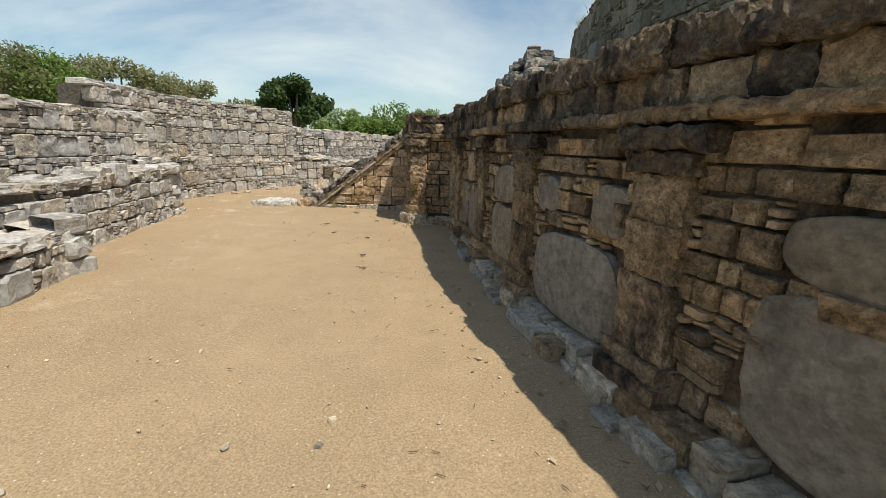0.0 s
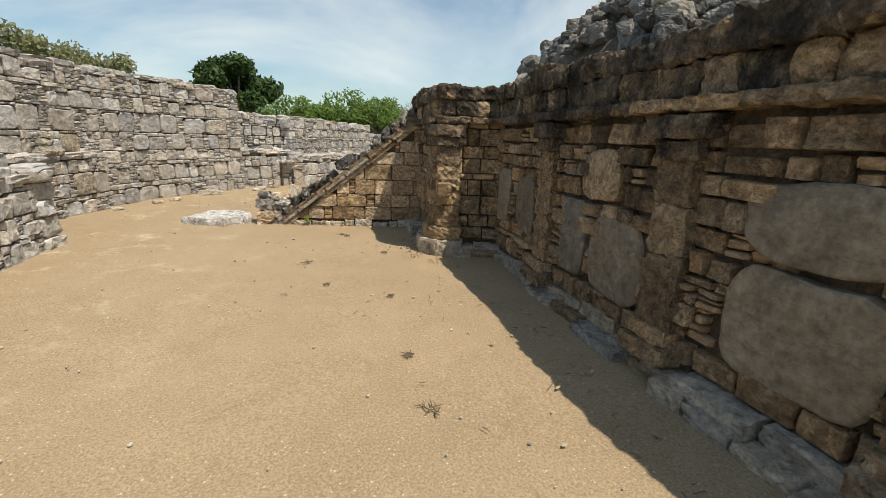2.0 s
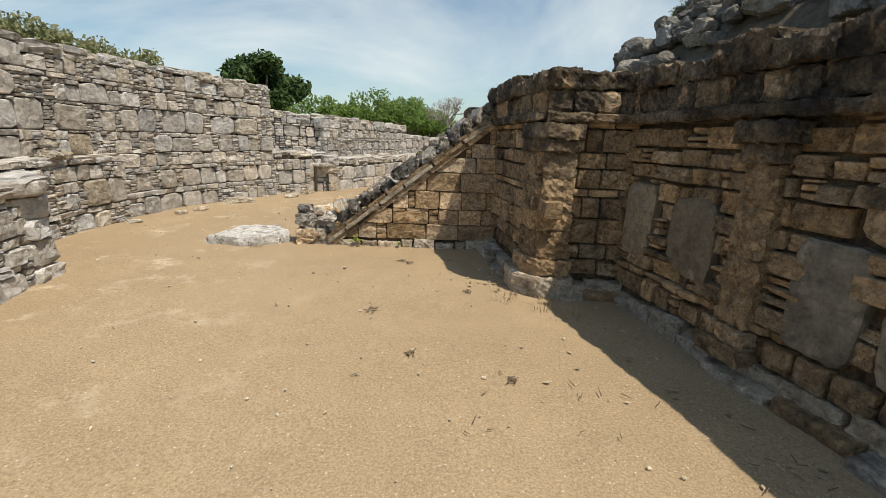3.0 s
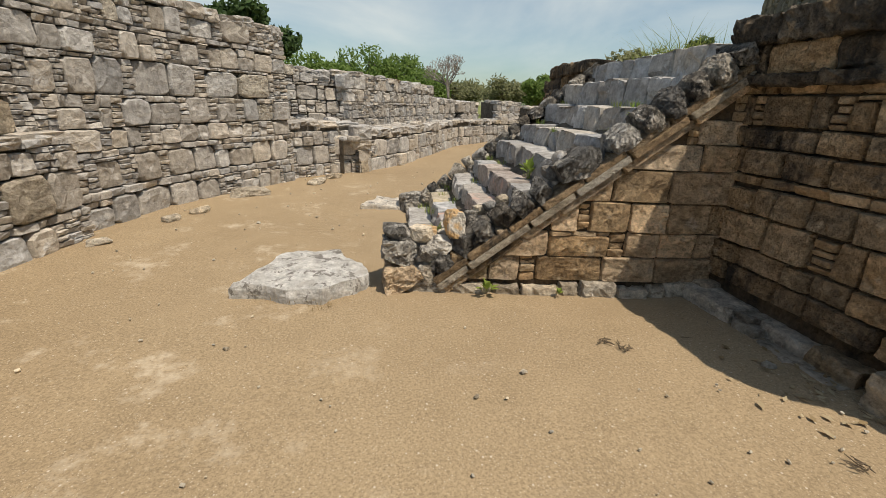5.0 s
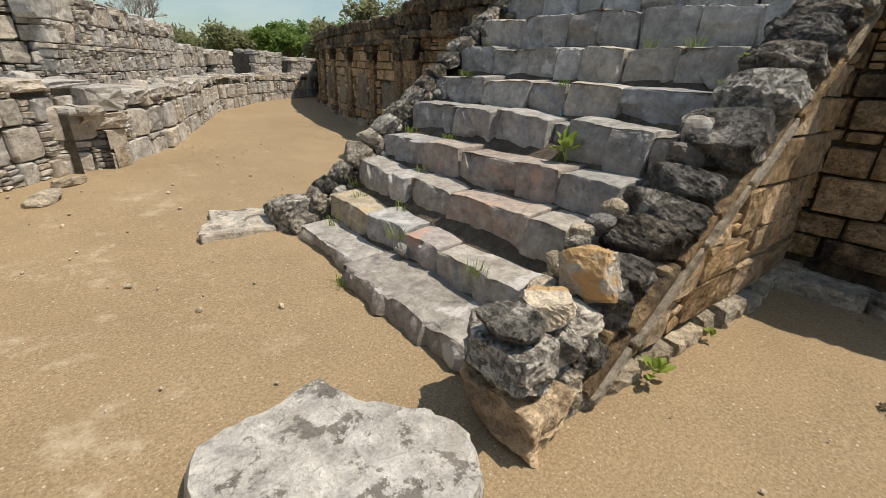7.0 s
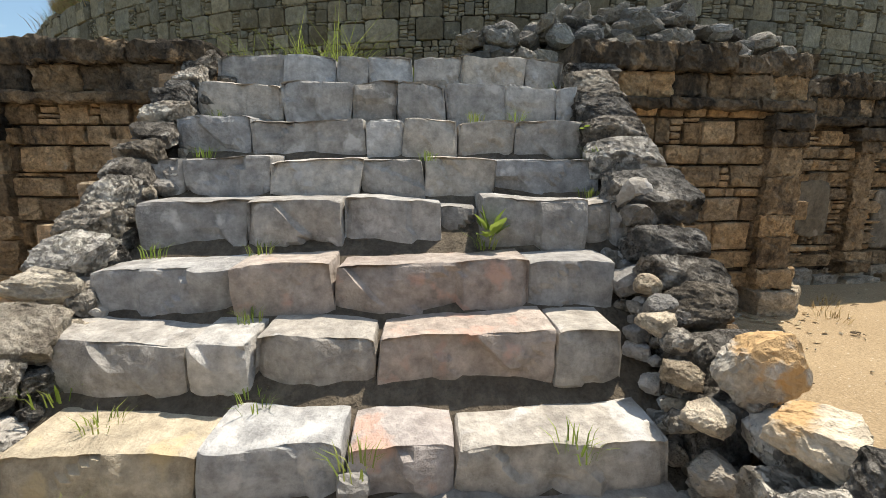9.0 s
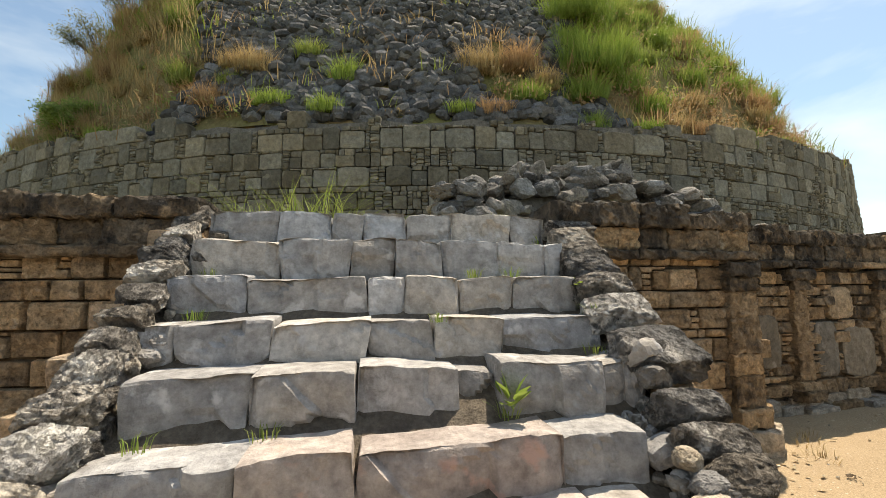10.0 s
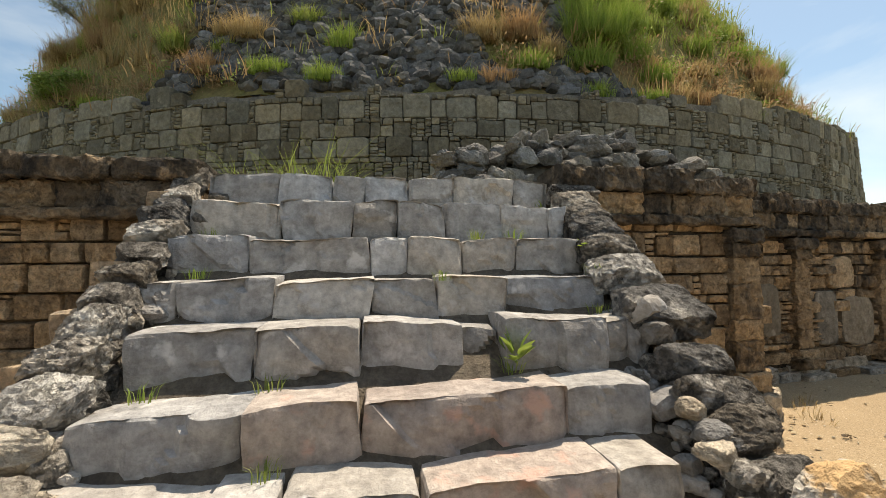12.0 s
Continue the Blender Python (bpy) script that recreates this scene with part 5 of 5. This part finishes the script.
def shrub(label, x, y, z, w, h, mat, seed, leaf=0.07, count=260, clumps=9):
    rng = random.Random(seed)
    root = thing("shrub", label, "shrub", at_=(x, y, z))
    bm = bmesh.new()
    centres = []
    for i in range(clumps):
        a = rng.uniform(0, 6.28)
        r = w * 0.42 * math.sqrt(rng.random())
        c = Vector((r * math.cos(a), r * math.sin(a), h * rng.uniform(0.3, 0.8)))
        limb(bm, Vector((0, 0, -0.05)), c, 0.02 + 0.01 * h, 0.008)
        centres.append((tuple(c), (w * 0.2, w * 0.2, h * 0.22)))
    part("stem", bm, BARK, root)
    vs, fs = leaves(centres, leaf, count, rng, 0.2)
    mesh_object("foliage", vs, fs, mat, root)


tree("dense dark green round-crowned tree behind the rubble wall", -12.3, 36.0, 0, 6.9, 5.0, LEAF_DARK, 1, 0.3, 0.2, 420, 18)
tree("pale olive tree beside the dark tree", -15.6, 36.5, 0, 5.6, 3.6, LEAF_OLIVE, 2, 0.35, 0.16, 200, 12)
for i, (x, y, h, w, m) in enumerate(((-15.5, 58, 5.2, 7, LEAF), (-11.0, 59, 6.0, 7, LEAF), (-7.0, 60, 7.0, 7.5, LEAF), (-3.0, 60, 6.6, 7, LEAF), (0.0, 64, 4.6, 6, LEAF), (5.0, 66, 4.4, 6, LEAF_OLIVE), (-6.6, 68, 5.6, 8, LEAF), (-1.7, 68, 5.6, 8, LEAF),
                                    (9.0, 58, 4.4, 6, LEAF_OLIVE), (13.6, 54.5, 5.4, 6, LEAF), (13.1, 44, 4.4, 4.5, LEAF_OLIVE), (16.5, 50, 5.2, 6, LEAF), (14.5, 39, 6.0, 5.5, LEAF_OLIVE), (17.5, 37, 6.6, 5.5, LEAF), (12.2, 30.5, 5.2, 3.6, LEAF_DARK), (20, 58, 6, 8, LEAF), (9.5, 47, 4.2, 4.0, LEAF))):
    tree("green bushy tree beyond the ruins", x, y, 0, h, w, m, 30 + i, 0.2, 0.22, 260, 14)
bare_tree(1.6, 52.1, 0, 9.6, 3)
for i, (x, y, h, w, m) in enumerate(((-18.2, 17.6, 5.6, 4.0, LEAF_OLIVE), (-20.0, 22.0, 6.2, 5, LEAF), (-16.6, 19.0, 4.9, 3.4, LEAF), (-15.0, 20.6, 5.3, 3.4, LEAF_OLIVE), (-13.3, 22.0, 5.0, 3.2, LEAF_OLIVE), (-21, 15.5, 5.6, 4, LEAF))):
    tree("scrubby tree behind the outer wall", x, y, 0, h, w, m, 60 + i, 0.25, 0.085, 420, 14)


def hills():
    """Far hills on the horizon."""
    m, n, l, b = material("far_hillside", 1.0)
    g = n.new("ShaderNodeNewGeometry")
    l.new(ramp_node(n, l, noise_node(n, l, g.outputs["Position"], 0.02, 8, 0.7), 0.35, 0.65, (0.16, 0.20, 0.13, 1), (0.30, 0.29, 0.20, 1)), b.inputs["Base Color"])
    for cx, cy, length, depth, h, ang in ((70, 330, 160, 60, 15, 20), (900, -900, 900, 200, 150, 45)):
        vs, fs, nx, ny = [], [], 40, 10
        for i in range(nx + 1):
            for j in range(ny + 1):
                u, v = i / nx, j / ny
                z = h * math.sin(math.pi * u) ** 0.7 * math.sin(math.pi * v) * (0.8 + 0.45 * noise.noise(Vector((u * 6, v * 2, cx))))
                p = Vector(((u - 0.5) * length, (v - 0.5) * depth, max(0, z) - 0.3))
                p.rotate(Euler((0, 0, radians(ang))))
                vs.append((p.x + cx, p.y + cy, p.z))
        for i in range(nx):
            for j in range(ny):
                a = i * (ny + 1) + j
                fs.append((a, a + ny + 1, a + ny + 2, a + 1))
        ob = mesh_object("hill", vs, fs, m, None, "low hazy green hill on the horizon", True)
        tagged(ob, category="hill", kind="structure")


hills()


def tussock(label, x, y, z, w, h, mat, seed):
    """A thick round tuft of fine arching grass."""
    rng = random.Random(seed)
    spots = []
    for _ in range(max(9, int(60 * w))):
        a, r = rng.uniform(0, 6.28), w * 0.42 * math.sqrt(rng.random())
        spots.append((x + r * math.cos(a), y + r * math.sin(a), z + 0.02, rng.uniform(0.6, 1.05) * (1.1 - 0.8 * r / w)))
    return blades("tussock", label, "grass", mat, spots, h, rng, 0.12, 26, 0.0065, bend=1.1)


def mound_plants():
    rng = random.Random(17)
    dry, green, rust = [], [], []
    for _ in range(9500):
        ang, r = rng.uniform(95, 262), rng.uniform(8.5, 17.6)
        if rubbly(ang, r):
            continue
        p = mound_point(ang, r)
        q = noise.noise(Vector((ang * 0.07, r * 0.4, 2.0))) + rng.uniform(-0.25, 0.25) + (-0.3 if ang > 184 and r > 16.5 else 0.3 if ang > 184 else -0.24 if r > 15.5 else -0.02)
        (green if q > 0.02 else rust if q < -0.28 else dry).append((p.x, p.y, p.z, rng.uniform(0.6, 1.4) * (1.0 + 1.3 * max(0.0, noise.noise(Vector((p.x * 0.9, p.y * 0.9, p.z * 0.9)))))))
    for _ in range(40):
        ang, r = rng.uniform(152, 184), rng.uniform(15.8, 17.5)
        p = mound_point(ang, r)
        (dry, green, rust)[rng.randrange(3)].append((p.x, p.y, p.z, rng.uniform(0.8, 1.5)))
    straw = []
    for _ in range(420):
        ang, r = rng.uniform(122, 160), rng.uniform(14.6, 17.6)
        if rubbly(ang, r):
            continue
        p = mound_point(ang, r)
        straw.append((p.x, p.y, p.z, rng.uniform(0.7, 1.3)))
    tagged(blades("straw_grass", "tall straw-yellow grass on the mound rim", "grass", GRASS_DRY, straw, 0.36, rng, 0.35, 16, 0.006, bend=1.0), kind="stuff")
    for name, label, mat, spots in (("dry_grass", "straw-coloured dry grass on the mound", GRASS_DRY, dry), ("green_grass", "yellow-green grass on the mound", GRASS_GREEN, green), ("rusty_grass", "rust-brown dry weeds on the mound", GRASS_RUST, rust)):
        ob = blades(name, label, "grass", mat, spots, 0.15, rng, 0.34, 18, 0.006, bend=1.6)
        tagged(ob, kind="stuff")
    for i, (ang, r, w, h, m) in enumerate(((140, 14.9, 3.2, 1.7, LEAF_FRESH), (144, 14.2, 3.2, 1.6, LEAF), (147, 14.8, 2.4, 1.2, LEAF_FRESH), (137, 14.4, 2.4, 1.6, LEAF_OLIVE), (146, 14.0, 2.2, 1.2, LEAF_OLIVE), (133, 15.0, 2.2, 1.6, LEAF_OLIVE), (130, 15.6, 2.0, 1.5, LEAF_OLIVE), (184, 16.6, 1.8, 1.5, LEAF_FRESH), (185, 15.8, 2.0, 1.6, LEAF_FRESH), (182.5, 17.0, 1.2, 0.9, LEAF_FRESH), (187, 16.4, 1.3, 1.0, LEAF_FRESH),
                                           (166, 17.5, 0.8, 0.6, LEAF_FRESH), (162.5, 17.4, 0.9, 0.5, LEAF_FRESH), (174, 17.5, 0.6, 0.45, LEAF_FRESH), (182, 17.6, 0.8, 0.5, LEAF_FRESH), (185.5, 17.6, 0.8, 0.4, LEAF_FRESH), (194, 17.6, 0.9, 0.45, LEAF_FRESH), (198, 17.5, 0.8, 0.4, LEAF_FRESH), (205, 16.5, 1.4, 0.9, LEAF_FRESH), (150, 17.5, 0.9, 0.5, LEAF_FRESH), (145, 17.3, 1.3, 0.8, LEAF_FRESH),
                                           (166.5, 16.9, 0.7, 0.9, LEAF_FRESH), (160, 16.9, 0.8, 0.6, GRASS_DRY), (163.5, 16.5, 0.7, 0.6, GRASS_GREEN), (175.5, 16.8, 0.9, 0.6, GRASS_DRY), (178.5, 16.7, 0.9, 0.6, GRASS_RUST), (180, 16.9, 0.7, 0.5, GRASS_DRY), (158, 17.3, 0.9, 0.5, GRASS_RUST), (176, 17.5, 0.7, 0.35, GRASS_RUST), (190, 17.4, 1.0, 0.4, GRASS_RUST))):
        p = mound_point(ang, r)
        if m in (GRASS_RUST, GRASS_DRY):
            tussock("rust-brown dry tussock on the mound" if m is GRASS_RUST else "straw-coloured dry tussock on the mound", p.x, p.y, p.z - 0.05, w, h, m, 100 + i)
        elif ang > 149:
            tussock("bright green grass tussock on the mound", p.x, p.y, p.z - 0.05, w * 0.95, h * 0.62, m, 100 + i)
        else:
            shrub("leafy green bush growing on the mound", p.x, p.y, p.z - 0.05, w * 1.15, h * 1.1, m, 100 + i, 0.04, 520, 16)
    # loose tussocks over both slopes
    for i in range(130):
        ang, r = (rng.uniform(126, 160), rng.uniform(14.2, 17.5)) if i % 2 else (rng.uniform(178, 214), rng.uniform(12.5, 17.5))
        if rubbly(ang, r) and r < 16.6:
            continue
        p = mound_point(ang, r)
        low = r > 16.3
        m = rng.choice((GRASS_DRY, GRASS_DRY, GRASS_RUST, GRASS_GREEN)) if i % 2 else rng.choice((GRASS_RUST, GRASS_DRY, LEAF_FRESH)) if low else rng.choice((GRASS_GREEN, GRASS_GREEN, LEAF_FRESH, GRASS_DRY))
        label = {GRASS_DRY: "straw-coloured dry tussock on the mound", GRASS_RUST: "rust-brown dry tussock on the mound"}.get(m, "green grass tussock on the mound")
        tagged(tussock(label, p.x, p.y, p.z - 0.04, rng.uniform(0.4, 1.0), rng.uniform(0.25, 0.6), m, 300 + i), group="tussocks on the mound")


def mound_scrub():
    """Low clumps of weeds that break up the slopes."""
    rng = random.Random(41)
    for name, label, mat, count, lo, hi in (("dry_scrub", "straw-coloured weed clumps on the mound", GRASS_DRY, 420, 95, 262), ("green_scrub", "low green weed clumps on the mound", GRASS_GREEN, 520, 95, 262), ("leafy_scrub", "fresh green leafy weeds on the mound", LEAF_FRESH, 150, 95, 262), ("rusty_scrub", "rust-brown weed clumps on the mound rim", GRASS_RUST, 150, 120, 235)):
        centres = []
        while len(centres) < count:
            ang, r = rng.uniform(lo, hi), rng.uniform(9.5, 17.6) if name != "rusty_scrub" else rng.uniform(16.0, 17.6)
            if rubbly(ang, r) and rng.random() < 0.93:
                continue
            p = mound_point(ang, r)
            w = rng.uniform(0.18, 0.62)
            centres.append(((p.x, p.y, p.z + w * 0.3), (w, w, w * 0.6)))
        vs, fs = leaves(centres, 0.04, 100, rng, 0.2)
        ob = mesh_object(name, vs, fs, mat, None, label)
        tagged(ob, category="weeds", kind="stuff")


mound_plants()
mound_scrub()


def broad_leaf():
    """One broad leaf on a short stalk, along x."""
    if "leaf" not in MESHES:
        outline = ((0.0, 0.01), (0.35, 0.015), (0.5, 0.22), (0.75, 0.28), (0.95, 0.16), (1.1, 0.0))
        vs = [(x, 0.0, 0.08 * math.sin(2.4 * x)) for x, _ in outline] + [(x, w, 0.08 * math.sin(2.4 * x) + 0.25 * w) for x, w in outline] + [(x, -w, 0.08 * math.sin(2.4 * x) + 0.25 * w) for x, w in outline]
        fs = [(i, i + 1, i + 7, i + 6) for i in range(5)] + [(i + 1, i, i + 12, i + 13) for i in range(5)]
        me = bpy.data.meshes.new("leaf")
        me.from_pydata(vs, [], fs)
        me.materials.append(LEAF_FRESH)
        MESHES["leaf"] = me
    return MESHES["leaf"]


def terrace_grass():
    rng = random.Random(23)
    spots = [(rng.uniform(-0.35, 0.1), rng.uniform(10.3, 12.7), 1.93, rng.uniform(0.5, 1.1)) for _ in range(70)]
    spots += [(PC.x - math.sqrt((PR - 0.7) ** 2 - (y - PC.y) ** 2) + rng.uniform(-0.2, 0.8), y, 1.93, rng.uniform(0.4, 0.9)) for y in [rng.uniform(2, 20) for _ in range(120)]]
    ob = blades("terrace_grass", "short yellow-green grass along the terrace edge", "grass", GRASS_GREEN, spots, 0.13, rng, 0.12, 16, 0.007)
    tagged(ob, kind="stuff")
    tall = [(rng.uniform(-0.3, 0.2), rng.uniform(11.7, 12.9), 1.93, rng.uniform(0.7, 1.2)) for _ in range(26)]
    ob = blades("seeding_grass", "tall seeding grass stalks at the stair head", "grass", GRASS_GREEN, tall, 0.36, rng, 0.16, 9, 0.0035, bend=2.0)
    tagged(ob, kind="stuff")
    for i, (x, y, z, k) in enumerate(((-2.05, 11.0, 0.78, 1.0), (-1.28, 10.72, 1.45, 0.9), (-1.30, 10.98, 1.45, 0.8), (-1.78, 11.28, 1.2, 0.6), (-2.1, 12.05, 0.76, 0.8), (-2.66, 11.9, 0.32, 0.8), (-2.98, 11.5, 0.3, 0.9), (-2.92, 10.85, 0.3, 0.9), (-2.4, 12.0, 0.55, 0.7),
                                      (-1.62, 10.34, 1.22, 0.9), (-1.75, 10.4, 1.0, 0.8), (-1.5, 12.55, 1.22, 0.8), (-0.82, 10.32, 1.7, 1.3), (-2.15, 12.5, 0.76, 0.7), (-2.75, 12.35, 0.3, 0.8), (-2.62, 12.6, 0.35, 1.1), (-1.2, 12.6, 1.46, 0.7), (-3.3, 11.62, 0.02, 0.9), (-3.0, 12.3, 0.16, 0.8))):
        ob = blades("grass_tuft", "small green grass tuft growing in a stair joint", "grass", (GRASS_GREEN, LEAF_FRESH)[i % 2], [(x, y, z, k)], 0.06, rng, 0.07, 24, 0.003, bend=1.6)
        tagged(ob, group="tufts on the stairs")
    for x, y, z, k in ((-3.06, 11.68, 0.01, 1.3), (-3.16, 11.58, 0.01, 1.0), (-3.05, 12.62, 0.01, 1.4), (-2.96, 12.72, 0.03, 1.2), (-4.2, 10.0, 0.01, 1.1), (-4.02, 9.93, 0.01, 1.2), (-3.86, 9.84, 0.01, 1.0), (-1.0, 8.1, 0.01, 1.3), (-0.7, 7.9, 0.01, 1.5), (-0.5, 7.7, 0.01, 1.2)):
        ob = blades("dry_tuft", "dry straw tuft on the sandy ground", "grass", GRASS_DRY, [(x, y, z, k)], 0.05, rng, 0.08, 26, 0.0022, bend=2.2)
        tagged(ob, group="dry tufts on the ground")
    for x, y, z, s in ((-2.06, 10.99, 0.80, 0.13), (-2.62, 10.0, 0.05, 0.08), (-1.45, 10.32, 1.35, 0.08), (-2.05, 9.97, 0.03, 0.045)):
        root = thing("weed", "bright green broad-leaved weed rooted in a joint", "weed", at_=(x, y, z))
        for j in range(13):
            lf = new("leaf", broad_leaf())
            lf.parent = root
            lf.matrix_basis = pose(0, 0, 0.0, 0, 0, 137.5 * j) @ pose(0, 0, 0, 0, -rng.uniform(15, 75)) @ Matrix.Diagonal((s * rng.uniform(0.8, 1.3), s * 0.9, s, 1))



terrace_grass()


def litter():
    rng = random.Random(31)
    stones = []
    for _ in range(800):
        x, y = rng.uniform(-6.3, 1.2), rng.uniform(0.3, 17)
        if x > WALL.at(wall_s(y))[0].x - 0.3 or (x < -4.2 and y < 9) or (x > -3.5 and 9.9 < y < 13.3):
            continue
        w = rng.uniform(0.005, 0.016) if rng.random() < 0.95 else rng.uniform(0.018, 0.034)
        stones.append(Matrix.Translation((x, y, 0.012 + 0.018 * noise.noise(Vector((x * 0.9, y * 0.9, 0))))) @ Euler((rng.uniform(0, 3), 0, rng.uniform(0, 6))).to_matrix().to_4x4() @ Matrix.Diagonal((w * 1.4, w, w * 0.7, 1)))
    ob = joined("gravel", PEBBLES, stones, RUBBLE_LIGHT_CHIP, None, rng, "pale pebbles strewn on the sandy path")
    tagged(ob, category="gravel")
    vs, fs = [], []
    for _ in range(260):
        if rng.random() < 0.45:
            x, y = rng.gauss(-0.95, 0.22), rng.gauss(8.75, 0.25)
        else:
            y = rng.uniform(1.2, 9.5)
            x = WALL.at(wall_s(y))[0].x - 0.3 - abs(rng.gauss(0, 0.3))
        s = rng.uniform(0.01, 0.035)
        a = rng.uniform(0, 6.28)
        u, v = Vector((math.cos(a), math.sin(a), rng.uniform(-0.3, 0.3))), Vector((-math.sin(a), math.cos(a), rng.uniform(-0.3, 0.3)))
        p = Vector((x, y, 0.016))
        b = len(vs)
        vs += [tuple(p - u * s), tuple(p + v * s * 0.5), tuple(p + u * s), tuple(p - v * s * 0.5)]
        fs.append((b, b + 1, b + 2, b + 3))
    ob = mesh_object("leaf_litter", vs, fs, LITTER, None, "dry fallen leaves scattered along the plinth foot")
    tagged(ob, category="leaves", kind="stuff")
    bm = bmesh.new()
    for _ in range(100):
        y = rng.uniform(1.0, 9.6)
        x = WALL.at(wall_s(y))[0].x - 0.3 - abs(rng.gauss(0, 0.8))
        a, ln = rng.uniform(0, 6.28), rng.uniform(0.02, 0.07)
        p = Vector((x, y, 0.02))
        limb(bm, p, p + Vector((math.cos(a), math.sin(a), rng.uniform(0, 0.12))) * ln, 0.003, 0.0015)
    for cx, cy in ((-1.25, 6.71), (-1.86, 7.05), (-1.33, 8.26), (-1.1, 5.6), (-2.2, 7.8), (-1.9, 9.2), (-2.0, 9.3), (-1.0, 5.0)):
        for _ in range(14):
            a, ln = rng.uniform(0, 6.28), rng.uniform(0.02, 0.06)
            p = Vector((cx + rng.gauss(0, 0.02), cy + rng.gauss(0, 0.02), 0.018))
            limb(bm, p, p + Vector((math.cos(a), math.sin(a), rng.uniform(0, 0.25))) * ln, 0.004, 0.002)
    ob = part("twigs", bm, TWIG, None, "dry twigs and weed scraps on the sand")
    tagged(ob, category="twigs", kind="stuff")
    for i, (x, y, w) in enumerate(((-0.62, 1.87, 0.05), (-1.06, 1.84, 0.05), (-3.0, 7.9, 0.04), (-4.3, 9.3, 0.04), (-2.6, 9.0, 0.045), (-2.9, 8.8, 0.035), (-1.1, 9.0, 0.09), (-0.95, 9.05, 0.08))):
        loose("pebble", "pale pebble lying on the sand", "pebble", x, y, 0.012, w * 0.8, w * 0.65, w * 0.4, FOOT, 50 * i, variant=i % 7, group="pebbles")


RUBBLE_LIGHT_CHIP = stone_material("pale_pebbles", (0.42, 0.37, 0.29), (0.55, 0.49, 0.39), (0.68, 0.62, 0.53), (0.4, 0.36, 0.3), 0.66, 0.85, 0.3, 0.0, "island", None, 0.6, 90.0, 0.7)
litter()
